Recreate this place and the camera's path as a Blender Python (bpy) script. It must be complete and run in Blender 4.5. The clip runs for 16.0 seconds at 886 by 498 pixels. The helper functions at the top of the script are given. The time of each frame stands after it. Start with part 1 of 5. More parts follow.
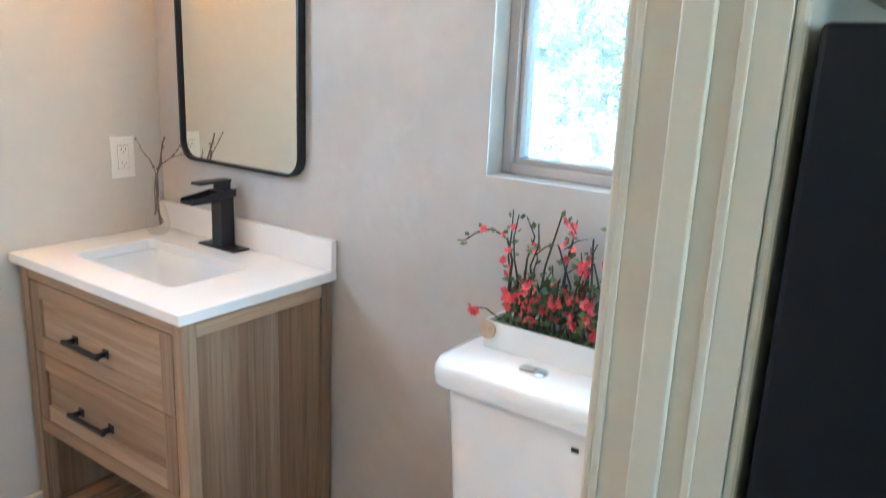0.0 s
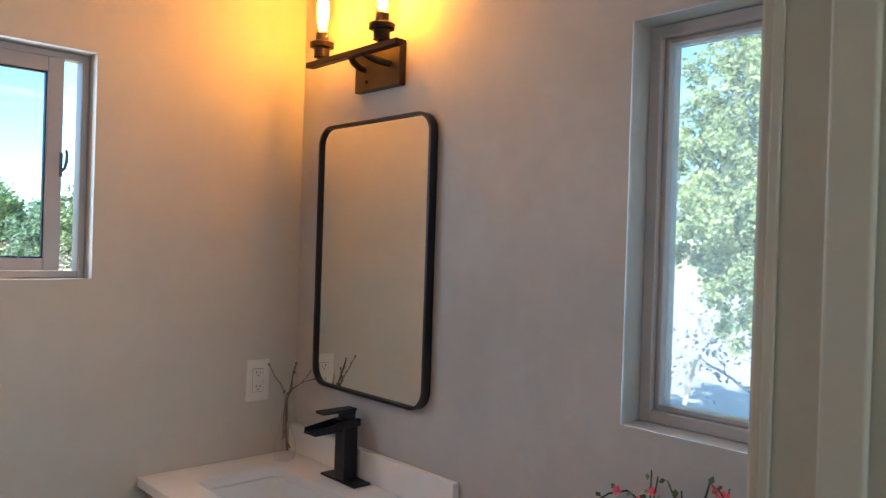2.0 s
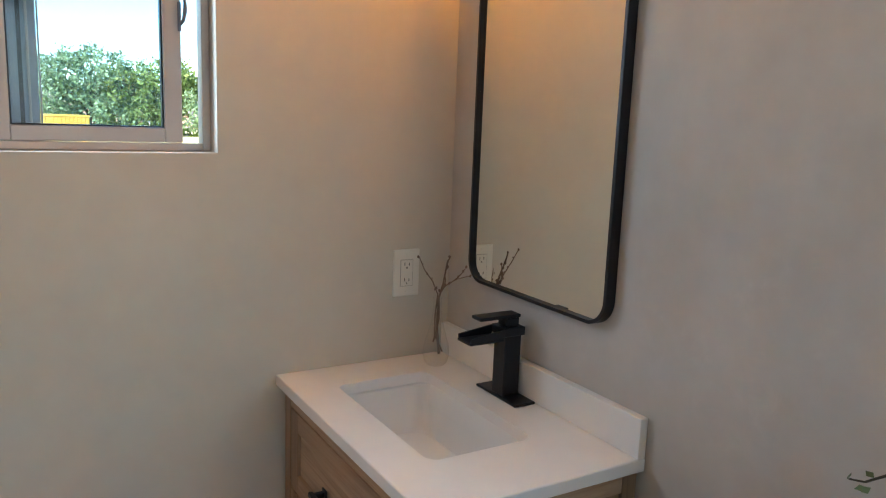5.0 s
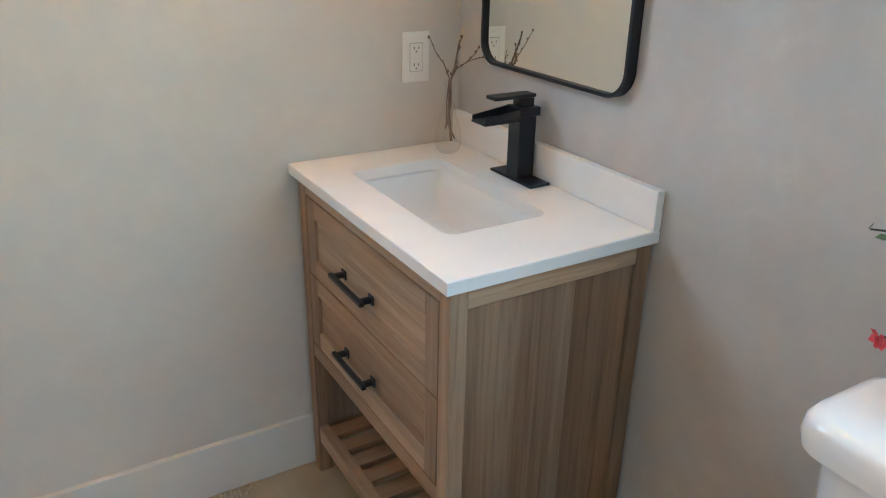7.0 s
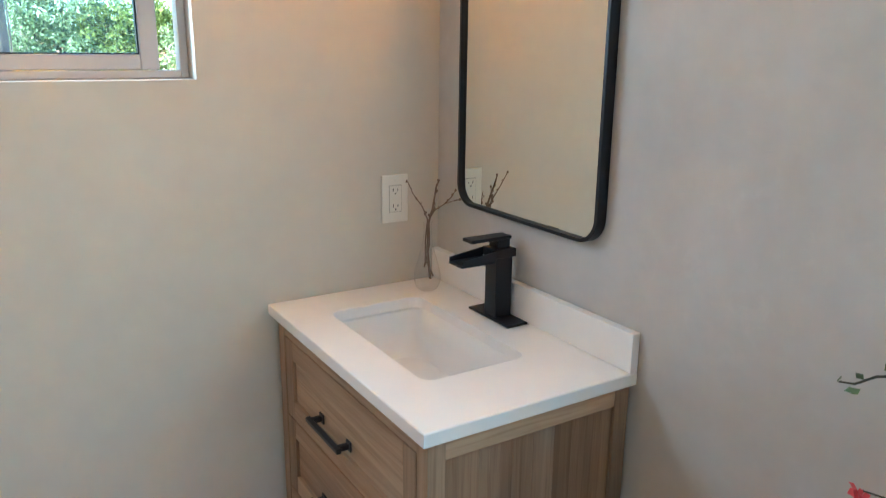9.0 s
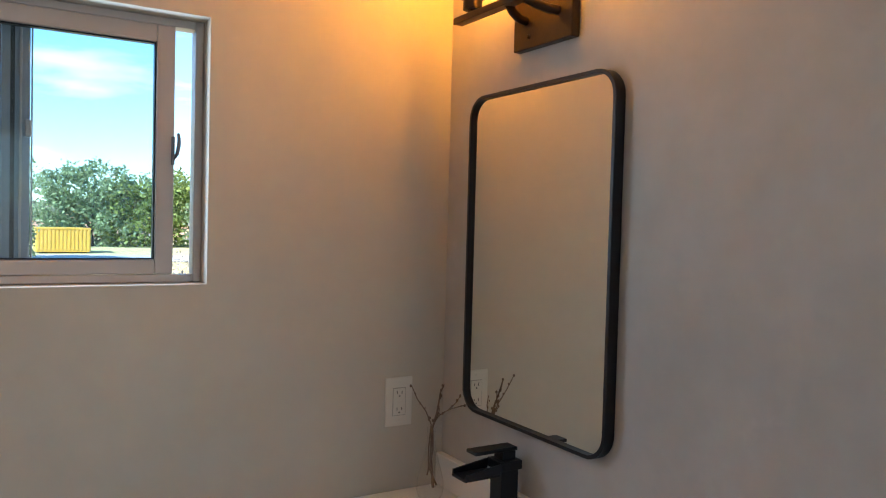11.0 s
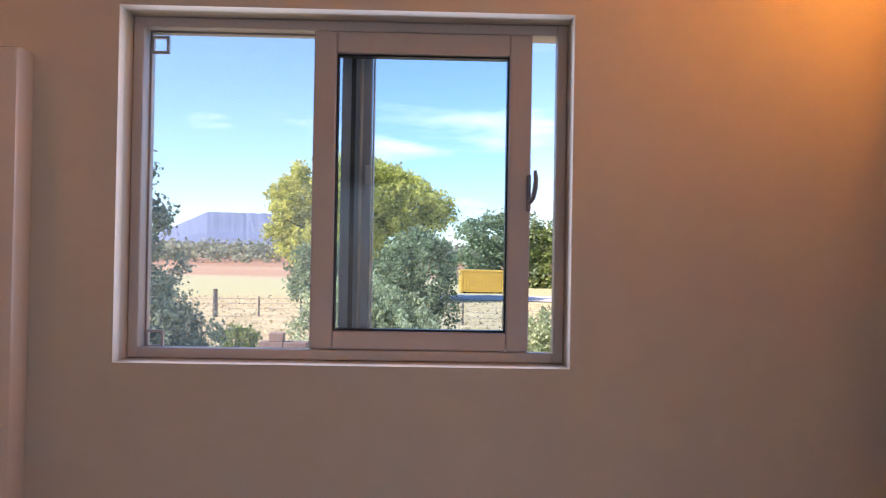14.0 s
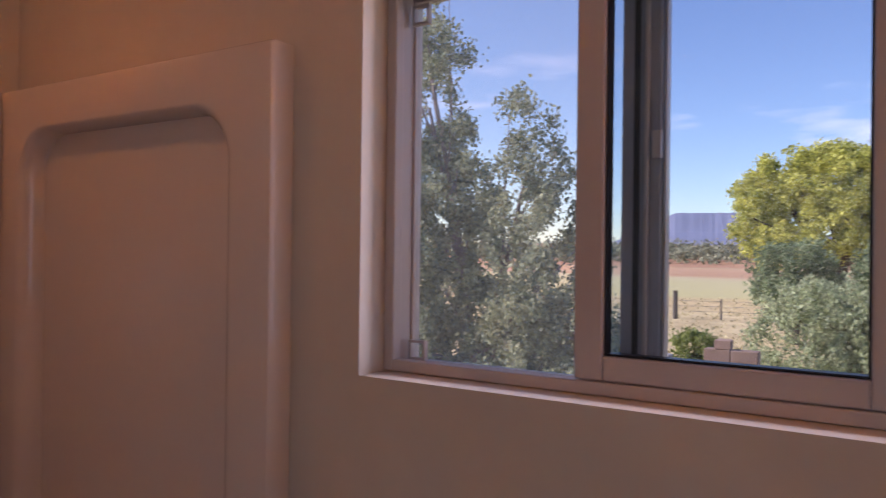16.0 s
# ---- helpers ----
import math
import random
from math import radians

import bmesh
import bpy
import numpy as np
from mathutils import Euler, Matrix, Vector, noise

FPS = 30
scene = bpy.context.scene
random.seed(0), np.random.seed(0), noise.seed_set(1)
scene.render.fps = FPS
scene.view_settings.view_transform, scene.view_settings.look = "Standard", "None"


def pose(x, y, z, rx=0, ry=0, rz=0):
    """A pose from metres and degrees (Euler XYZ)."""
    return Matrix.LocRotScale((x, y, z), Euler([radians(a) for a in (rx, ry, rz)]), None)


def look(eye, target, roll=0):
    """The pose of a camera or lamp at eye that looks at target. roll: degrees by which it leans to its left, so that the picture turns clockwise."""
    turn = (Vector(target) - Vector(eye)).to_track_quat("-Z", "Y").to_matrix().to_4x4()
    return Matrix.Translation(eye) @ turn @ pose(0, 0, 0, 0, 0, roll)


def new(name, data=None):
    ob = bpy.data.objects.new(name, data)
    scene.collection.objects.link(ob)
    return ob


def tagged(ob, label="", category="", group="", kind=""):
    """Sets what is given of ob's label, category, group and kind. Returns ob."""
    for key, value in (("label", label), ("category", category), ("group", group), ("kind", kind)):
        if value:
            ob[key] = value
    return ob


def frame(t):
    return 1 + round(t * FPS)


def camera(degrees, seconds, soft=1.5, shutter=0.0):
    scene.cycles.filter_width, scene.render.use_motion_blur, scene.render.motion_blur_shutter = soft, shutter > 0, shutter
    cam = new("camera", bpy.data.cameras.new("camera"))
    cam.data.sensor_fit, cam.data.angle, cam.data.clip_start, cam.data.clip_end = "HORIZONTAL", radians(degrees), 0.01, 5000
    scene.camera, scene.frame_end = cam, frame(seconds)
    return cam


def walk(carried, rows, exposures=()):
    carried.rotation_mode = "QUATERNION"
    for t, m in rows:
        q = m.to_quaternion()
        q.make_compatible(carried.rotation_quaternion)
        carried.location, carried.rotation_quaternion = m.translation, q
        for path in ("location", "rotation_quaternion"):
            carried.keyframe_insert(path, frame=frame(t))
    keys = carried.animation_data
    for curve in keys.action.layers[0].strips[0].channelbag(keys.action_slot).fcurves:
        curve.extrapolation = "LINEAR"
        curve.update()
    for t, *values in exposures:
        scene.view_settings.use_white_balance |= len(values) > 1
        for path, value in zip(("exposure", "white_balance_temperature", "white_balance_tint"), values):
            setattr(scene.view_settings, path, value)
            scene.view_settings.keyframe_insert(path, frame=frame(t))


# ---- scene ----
cam = camera(60.6, 16.0, 1.1, 0.2)
PATH = [
    (0, (2.055, -1.384, 1.437), (0.936, 0.194, 0.937), 2.5),
    (0.5, (2.055, -1.328, 1.500), (0.9, 0.3, 1.370), 2.7),
    (1, (2.062, -1.326, 1.519), (0.901, 0.301, 1.561), 1.9),
    (1.5, (2.065, -1.311, 1.521), (0.777, 0.218, 1.571), 1.7),
    (2, (2.023, -1.245, 1.519), (0.544, 0.102, 1.509), 1.8),
    (2.5, (1.992, -1.166, 1.512), (0.377, 0.012, 1.450), 1.9),
    (3, (1.964, -1.115, 1.521), (0.262, -0.066, 1.462), 1.9),
    (5.5, (1.666, -1.037, 1.491), (0.006, -0.023, 1.032), 1.9),
    (6, (1.67, -1.046, 1.469), (0.04, -0.047, 0.882), 1.7),
    (6.5, (1.67, -1.054, 1.436), (0.073, -0.077, 0.732), 1.5),
    (7, (1.677, -1.054, 1.420), (0.108, -0.105, 0.619), 1.1),
    (7.5, (1.674, -1.056, 1.415), (0.119, -0.125, 0.569), 0.7),
    (8, (1.675, -1.051, 1.418), (0.112, -0.121, 0.587), 0.4),
    (8.5, (1.673, -1.044, 1.443), (0.071, -0.075, 0.739), 0.4),
    (9, (1.681, -1.035, 1.481), (0.044, -0.01, 0.963), 0.7),
    (9.5, (1.682, -1.012, 1.507), (0.016, 0.044, 1.179), 1.1),
    (10, (1.68, -1.018, 1.526), (0.012, 0.074, 1.360), 1.3),
    (12.5, (1.564, -0.94, 1.56), (-0.287, -0.191, 1.664), 1.1),
    (13, (1.449, -0.873, 1.563), (-0.49, -0.393, 1.651), 1.0),
    (13.5, (1.360, -0.838, 1.578), (-0.627, -0.61, 1.626), 0.8),
    (14, (1.222, -0.838, 1.584), (-0.778, -0.8, 1.603), 1.0),
    (14.5, (1.098, -0.831, 1.579), (-0.894, -1.007, 1.596), 1.4),
    (15, (0.956, -0.751, 1.578), (-1.003, -1.155, 1.603), 1.4),
    (15.5, (0.857, -0.63, 1.597), (-1.005, -1.358, 1.612), 1.1),
    (16, (0.842, -0.647, 1.585), (-0.831, -1.743, 1.589), 0.7),
]
WEST_W, NORTH_W, HALL_W = 1.2, 1.3, 1.7
BULB_GLOW, BULB_RGB = 60.0, (1.0, 0.35, 0.02)
DOWNLIGHT_GLOW, DOWNLIGHT_RGB = 46.0, (1.0, 0.43, 0.12)
EXPOSURES = [(0.0, 3.2, 5250, 0), (0.5, 2.65, 5350, 4), (1.5, 1.9, 5400, 7), (3.0, 1.42, 6250, 13), (5.5, 2.15, 5600, 0), (7.5, 2.72, 5250, -3), (9.0, 2.6, 5400, -2), (10, 2.0, 5700, 3), (12.5, 1.15, 5750, 9), (13.5, 1.02, 6100, 23), (14.5, 0.78, 6550, 38), (16.0, 0.38, 7050, 47)]
walk(cam, [(t, look(eye, target, roll)) for t, eye, target, roll in PATH], EXPOSURES)

# ---- light ----
SUN_EL, SUN_AZ = 41.0, 152.0   # degrees; azimuth clockwise from +y
world = bpy.data.worlds.new("sky")
scene.world = world
world.use_nodes = True
wn = world.node_tree
sky = wn.nodes.new("ShaderNodeTexSky")
sky.sky_type = "NISHITA"
sky.sun_disc = False
sky.sun_elevation, sky.sun_rotation = radians(SUN_EL), radians(SUN_AZ)
sky.air_density, sky.dust_density, sky.ozone_density = 1.0, 0.0, 1.3
# thin high clouds, denser near the horizon
tc = wn.nodes.new("ShaderNodeTexCoord")
mp = wn.nodes.new("ShaderNodeMapping")
mp.inputs["Scale"].default_value = (2.2, 2.2, 11.0)
cl = wn.nodes.new("ShaderNodeTexNoise")
cl.inputs["Scale"].default_value, cl.inputs["Detail"].default_value, cl.inputs["Roughness"].default_value = 1.6, 7.0, 0.55
cr = wn.nodes.new("ShaderNodeValToRGB")
cr.color_ramp.elements[0].position, cr.color_ramp.elements[1].position = 0.56, 0.84
cm = wn.nodes.new("ShaderNodeMixRGB")
cm.inputs[2].default_value = (9.0, 9.3, 9.8, 1)
wn.links.new(tc.outputs["Generated"], mp.inputs["Vector"])
wn.links.new(mp.outputs["Vector"], cl.inputs["Vector"])
wn.links.new(cl.outputs["Fac"], cr.inputs["Fac"])
high = wn.nodes.new("ShaderNodeSeparateXYZ")
low = wn.nodes.new("ShaderNodeMapRange")
low.inputs["From Min"].default_value, low.inputs["From Max"].default_value = 0.14, 0.26
low.inputs["To Min"].default_value, low.inputs["To Max"].default_value = 1.0, 0.12
thin = wn.nodes.new("ShaderNodeMath")
thin.operation = "MULTIPLY"
wn.links.new(tc.outputs["Generated"], high.inputs[0])
wn.links.new(high.outputs["Z"], low.inputs["Value"])
wn.links.new(cr.outputs["Color"], thin.inputs[0])
wn.links.new(low.outputs["Result"], thin.inputs[1])
wn.links.new(thin.outputs["Value"], cm.inputs["Fac"])
clean = wn.nodes.new("ShaderNodeMixRGB")
clean.blend_type = "MULTIPLY"
clean.inputs[0].default_value, clean.inputs[2].default_value = 1.0, (0.76, 0.97, 1.10, 1)
wn.links.new(sky.outputs["Color"], clean.inputs[1])
wn.links.new(clean.outputs["Color"], cm.inputs[1])
wn.links.new(cm.outputs["Color"], wn.nodes["Background"].inputs["Color"])
wn.nodes["Background"].inputs["Strength"].default_value = 0.132

sun = new("sun", bpy.data.lights.new("sun", "SUN"))
sun.data.energy, sun.data.angle, sun.data.color = 5.0, radians(0.5), (1.0, 0.95, 0.87)
sa, se = radians(SUN_AZ), radians(SUN_EL)
sun.matrix_world = look((0, 0, 30), Vector((0, 0, 30)) - Vector((math.sin(sa) * math.cos(se), math.cos(sa) * math.cos(se), math.sin(se))))


def window_light(name, eye, target, w, h, watts, colour=(0.74, 0.87, 1.0)):
    lamp = new(name, bpy.data.lights.new(name, "AREA"))
    lamp.data.shape, lamp.data.size, lamp.data.size_y = "RECTANGLE", w, h
    lamp.data.energy, lamp.data.color = watts, colour
    lamp.matrix_world = look(eye, target)
    return lamp


window_light("west_window_daylight", (-0.030, -0.97, 1.69), (1, -0.97, 1.69), 0.70, 0.55, WEST_W)
window_light("north_window_daylight", (1.39, 0.006, 1.57), (1.39, -1, 1.57), 0.39, 0.75, NORTH_W, (0.60, 0.82, 1.0))
# warm fill from the hall side, added in an invented opening
window_light("hall_warm_fill", (4.24, -1.25, 1.5), (0, -1.25, 1.5), 1.25, 1.25, HALL_W, (1.0, 0.84, 0.68))


# ---- materials ----
def material(name, colour, rough=0.6, metal=0.0, vary=0.12, scale=6.0, bump=0.1, fine=90.0, tint=None, stretch=(1, 1, 1), coat=0.0, spec=0.5, per_object=0.0):
    m = bpy.data.materials.new(name)
    m.use_nodes = True
    nt = m.node_tree
    n, l = nt.nodes, nt.links
    b = n["Principled BSDF"]
    b.inputs["Roughness"].default_value, b.inputs["Metallic"].default_value = rough, metal
    b.inputs["Coat Weight"].default_value = coat
    b.inputs["Specular IOR Level"].default_value = spec
    co = n.new("ShaderNodeTexCoord")
    mpn = n.new("ShaderNodeMapping")
    mpn.inputs["Scale"].default_value = stretch
    l.new(co.outputs["Object"], mpn.inputs["Vector"])
    if per_object:
        shift_by, spread = n.new("ShaderNodeObjectInfo"), n.new("ShaderNodeMath")
        spread.operation, spread.inputs[1].default_value = "MULTIPLY", 37.0
        l.new(shift_by.outputs["Random"], spread.inputs[0])
        l.new(spread.outputs["Value"], mpn.inputs["Location"])
    big = n.new("ShaderNodeTexNoise")
    big.inputs["Scale"].default_value, big.inputs["Detail"].default_value, big.inputs["Roughness"].default_value = scale, 5, 0.6
    small = n.new("ShaderNodeTexNoise")
    small.inputs["Scale"].default_value, small.inputs["Detail"].default_value = fine, 3
    l.new(mpn.outputs["Vector"], big.inputs["Vector"])
    l.new(mpn.outputs["Vector"], small.inputs["Vector"])
    ramp = n.new("ShaderNodeValToRGB")
    a = [max(0.0, c * (1 - vary)) for c in colour]
    z = [min(1.0, c * (1 + vary)) for c in colour] if tint is None else tint
    ramp.color_ramp.elements[0].color, ramp.color_ramp.elements[1].color = (*a, 1), (*z, 1)
    ramp.color_ramp.elements[0].position, ramp.color_ramp.elements[1].position = 0.3, 0.7
    l.new(big.outputs["Fac"], ramp.inputs["Fac"])
    hs = n.new("ShaderNodeHueSaturation")
    l.new(ramp.outputs["Color"], hs.inputs["Color"])
    mr = n.new("ShaderNodeMapRange")
    mr.inputs["To Min"].default_value, mr.inputs["To Max"].default_value = 1 - vary * 0.6, 1 + vary * 0.6
    l.new(small.outputs["Fac"], mr.inputs["Value"])
    if per_object:
        oi = n.new("ShaderNodeObjectInfo")
        mr2 = n.new("ShaderNodeMapRange")
        mr2.inputs["To Min"].default_value, mr2.inputs["To Max"].default_value = 1 - per_object, 1 + per_object
        l.new(oi.outputs["Random"], mr2.inputs["Value"])
        mu = n.new("ShaderNodeMath")
        mu.operation = "MULTIPLY"
        l.new(mr.outputs["Result"], mu.inputs[0])
        l.new(mr2.outputs["Result"], mu.inputs[1])
        l.new(mu.outputs["Value"], hs.inputs["Value"])
    else:
        l.new(mr.outputs["Result"], hs.inputs["Value"])
    l.new(hs.outputs["Color"], b.inputs["Base Color"])
    if bump:
        bp = n.new("ShaderNodeBump")
        bp.inputs["Strength"].default_value, bp.inputs["Distance"].default_value = bump, 0.004
        add = n.new("ShaderNodeMath")
        l.new(big.outputs["Fac"], add.inputs[0])
        l.new(small.outputs["Fac"], add.inputs[1])
        l.new(add.outputs["Value"], bp.inputs["Height"])
        l.new(bp.outputs["Normal"], b.inputs["Normal"])
    return m


def glowing(name, colour, strength):
    m = bpy.data.materials.new(name)
    m.use_nodes = True
    b = m.node_tree.nodes["Principled BSDF"]
    b.inputs["Base Color"].default_value = (*colour, 1)
    b.inputs["Emission Color"].default_value = (*colour, 1)
    b.inputs["Emission Strength"].default_value = strength
    return m


def glass_material(name, rough=0.0, tint=(1, 1, 1), base=0.025, edge=0.5, haze=0.0):
    """A thin pane: clear, with a milky share that imitates glare haze and a mirror gloss that grows towards the edge-on
    view.
    """
    m = bpy.data.materials.new(name)
    m.use_nodes = True
    n, l = m.node_tree.nodes, m.node_tree.links
    n.remove(n["Principled BSDF"])
    t, g, mix, lw = n.new("ShaderNodeBsdfTransparent"), n.new("ShaderNodeBsdfGlossy"), n.new("ShaderNodeMixShader"), n.new("ShaderNodeLayerWeight")
    t.inputs["Color"].default_value = (*tint, 1)
    g.inputs["Roughness"].default_value = rough
    pw, mr = n.new("ShaderNodeMath"), n.new("ShaderNodeMapRange")
    pw.operation, pw.inputs[1].default_value = "POWER", 5.0
    mr.inputs["To Min"].default_value, mr.inputs["To Max"].default_value = base, edge
    l.new(lw.outputs["Facing"], pw.inputs[0])
    l.new(pw.outputs["Value"], mr.inputs["Value"])
    l.new(mr.outputs["Result"], mix.inputs["Fac"])
    if haze:
        film, veil = n.new("ShaderNodeBsdfTranslucent"), n.new("ShaderNodeMixShader")
        film.inputs["Color"].default_value = (0.85, 0.88, 0.9, 1)
        veil.inputs["Fac"].default_value = haze
        l.new(t.outputs["BSDF"], veil.inputs[1])
        l.new(film.outputs["BSDF"], veil.inputs[2])
        l.new(veil.outputs["Shader"], mix.inputs[1])
    else:
        l.new(t.outputs["BSDF"], mix.inputs[1])
    l.new(g.outputs["BSDF"], mix.inputs[2])
    l.new(mix.outputs["Shader"], n["Material Output"].inputs["Surface"])
    return m


def wood_material(name, light, dark, along="z", scale=1.0, rough=0.5, per_object=0.08):
    m = material(name, light, rough, 0, 0.1, 4, 0.08, 160, tint=dark, per_object=per_object)
    nt = m.node_tree
    mpn = [k for k in nt.nodes if k.bl_idname == "ShaderNodeMapping"][0]
    s = {"x": (0.7, 16, 16), "y": (16, 0.7, 16), "z": (16, 16, 0.7)}[along]
    mpn.inputs["Scale"].default_value = [k * scale for k in s]
    rp = [k for k in nt.nodes if k.bl_idname == "ShaderNodeValToRGB"][0]
    rp.color_ramp.elements[0].color, rp.color_ramp.elements[1].color = (*light, 1), (*dark, 1)
    rp.color_ramp.elements[0].position, rp.color_ramp.elements[1].position = 0.38, 0.72
    big = [k for k in nt.nodes if k.bl_idname == "ShaderNodeTexNoise"][0]
    big.inputs["Scale"].default_value, big.inputs["Detail"].default_value, big.inputs["Distortion"].default_value = 1.5, 9, 1.3
    # long dark pores and a few broad brown streaks
    n, l = nt.nodes, nt.links
    b = n["Principled BSDF"]
    base = b.inputs["Base Color"].links[0].from_socket
    for size, lo, hi, depth in ((9.0, 0.50, 0.66, 0.32), (0.35, 0.46, 0.62, 0.62)):
        streak, cut, amount, darker = n.new("ShaderNodeTexNoise"), n.new("ShaderNodeMapRange"), n.new("ShaderNodeMath"), n.new("ShaderNodeMixRGB")
        streak.inputs["Scale"].default_value, streak.inputs["Detail"].default_value, streak.inputs["Distortion"].default_value = size, 4, 0.6
        cut.inputs["From Min"].default_value, cut.inputs["From Max"].default_value = lo, hi
        amount.operation, amount.inputs[1].default_value = "MULTIPLY", depth
        darker.blend_type = "MULTIPLY"
        darker.inputs[2].default_value = (0.56, 0.42, 0.32, 1)
        l.new(mpn.outputs["Vector"], streak.inputs["Vector"])
        l.new(streak.outputs["Fac"], cut.inputs["Value"])
        l.new(cut.outputs["Result"], amount.inputs[0])
        l.new(amount.outputs["Value"], darker.inputs["Fac"])
        l.new(base, darker.inputs[1])
        base = darker.outputs["Color"]
    l.new(base, b.inputs["Base Color"])
    return m


def trowelled(name, colour):
    """Plaster with broad trowel clouds and pale scuffs."""
    m = material(name, colour, 0.7, 0, 0.11, 2.4, 0.16, 18, tint=[c * k for c, k in zip(colour, (1.09, 1.11, 1.16))])
    n, l = m.node_tree.nodes, m.node_tree.links
    b = n["Principled BSDF"]
    old = b.inputs["Base Color"].links[0].from_socket
    co = [k for k in n if k.bl_idname == "ShaderNodeTexCoord"][0]
    mask, patch = n.new("ShaderNodeTexNoise"), n.new("ShaderNodeTexNoise")
    mask.inputs["Scale"].default_value, mask.inputs["Detail"].default_value, mask.inputs["Roughness"].default_value, mask.inputs["Distortion"].default_value = 14.0, 7, 0.68, 0.6
    patch.inputs["Scale"].default_value, patch.inputs["Detail"].default_value = 2.3, 2
    l.new(co.outputs["Object"], mask.inputs["Vector"])
    l.new(co.outputs["Object"], patch.inputs["Vector"])
    r1, r2, mul, mix = n.new("ShaderNodeValToRGB"), n.new("ShaderNodeValToRGB"), n.new("ShaderNodeMath"), n.new("ShaderNodeMixRGB")
    r1.color_ramp.elements[0].position, r1.color_ramp.elements[1].position = 0.54, 0.66
    r2.color_ramp.elements[0].position, r2.color_ramp.elements[1].position = 0.52, 0.62
    mul.operation = "MULTIPLY"
    l.new(mask.outputs["Fac"], r1.inputs["Fac"])
    l.new(patch.outputs["Fac"], r2.inputs["Fac"])
    l.new(r1.outputs["Color"], mul.inputs[0])
    l.new(r2.outputs["Color"], mul.inputs[1])
    half = n.new("ShaderNodeMath")
    half.operation, half.inputs[1].default_value = "MULTIPLY", 0.32
    l.new(mul.outputs["Value"], half.inputs[0])
    l.new(half.outputs["Value"], mix.inputs["Fac"])
    l.new(old, mix.inputs[1])
    mix.inputs[2].default_value = (0.64, 0.62, 0.58, 1)
    l.new(mix.outputs["Color"], b.inputs["Base Color"])
    return m


M_wall = material("limewashed_plaster", (0.60, 0.55, 0.472), 0.75, 0, 0.065, 1.7, 0.14, 16)
M_trowel = trowelled("hand_trowelled_plaster", (0.525, 0.495, 0.45))
M_hallwall = material("hall_paint", (0.70, 0.69, 0.63), 0.6, 0, 0.03, 3, 0.08, 120)
M_ceiling = material("ceiling_paint", (0.72, 0.70, 0.66), 0.8, 0, 0.03, 3, 0.1, 60)
M_floor = material("sealed_concrete", (0.40, 0.33, 0.225), 0.42, 0, 0.14, 3.2, 0.06, 45)
M_trim = material("cream_trim_paint", (0.66, 0.635, 0.56), 0.38, 0, 0.03, 4, 0.04, 70)
M_jamb = material("door_frame_paint", (0.66, 0.635, 0.535), 0.38, 0, 0.04, 4, 0.05, 60)
M_vinyl = material("window_vinyl", (0.48, 0.43, 0.41), 0.35, 0, 0.03, 5, 0.02, 80)
M_quartz = material("white_quartz", (0.84, 0.83, 0.81), 0.28, 0, 0.02, 8, 0.01, 200)
M_porcelain = material("glazed_porcelain", (0.86, 0.86, 0.85), 0.08, 0, 0.015, 3, 0.0, 50, coat=0.4)
M_acrylic = material("tub_acrylic", (0.66, 0.61, 0.56), 0.16, 0, 0.02, 3, 0.01, 60, coat=0.3)
M_black = material("matte_black_metal", (0.011, 0.012, 0.017), 0.38, 0.2, 0.2, 12, 0.05, 300)
M_bronze = material("dark_bronze", (0.045, 0.028, 0.015), 0.4, 0.6, 0.25, 12, 0.08, 200)
M_fridge = material("black_enamel", (0.004, 0.006, 0.011), 0.45, 0, 0.2, 5, 0.06, 400, spec=0.25)
M_oak = wood_material("oak_upright", (0.38, 0.263, 0.172), (0.205, 0.132, 0.081), "z", per_object=0.24)
M_oak_deep = wood_material("oak_upright_deeper", (0.29, 0.193, 0.121), (0.155, 0.096, 0.056), "z", per_object=0.24)
M_oak_pale = wood_material("oak_upright_paler", (0.40, 0.29, 0.20), (0.25, 0.168, 0.11), "z", per_object=0.1)
M_oakx = wood_material("oak_level", (0.47, 0.335, 0.22), (0.28, 0.185, 0.115), "x", per_object=0.12)
M_oaky = wood_material("oak_deep", (0.47, 0.335, 0.22), (0.28, 0.185, 0.115), "y", per_object=0.12)
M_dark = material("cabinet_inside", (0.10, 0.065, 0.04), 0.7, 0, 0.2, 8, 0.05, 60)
M_shelf = wood_material("painted_shelf_board", (0.56, 0.49, 0.41), (0.50, 0.43, 0.36), "x")
M_bracket = material("dark_batten", (0.17, 0.155, 0.145), 0.85, 0, 0.2, 20, 0.2, 120)
M_plate = material("outlet_plastic", (0.78, 0.75, 0.68), 0.35, 0, 0.02, 9, 0.0, 60)
M_gap_shade = material("outlet_seam_shade", (0.40, 0.38, 0.34), 0.7)
M_stile = material("grey_meeting_stile", (0.30, 0.31, 0.35), 0.4, 0.2, 0.1, 8, 0.03, 90)
M_slot = material("outlet_slot", (0.03, 0.03, 0.03), 0.6)
M_mirror = material("mirror_silver", (0.87, 0.865, 0.80), 0.015, 1.0, 0.005, 3, 0.0, 30)
M_glass = glass_material("window_glass", 0.0, (0.95, 0.98, 0.98), 0.012, 0.4, haze=0.06)
M_glass_sash = glass_material("coated_sash_glass", 0.0, (0.84, 0.92, 0.96), 0.012, 0.4, haze=0.015)
M_clear = glass_material("clear_glass", 0.02, (0.985, 0.985, 0.98), 0.05, 0.9)
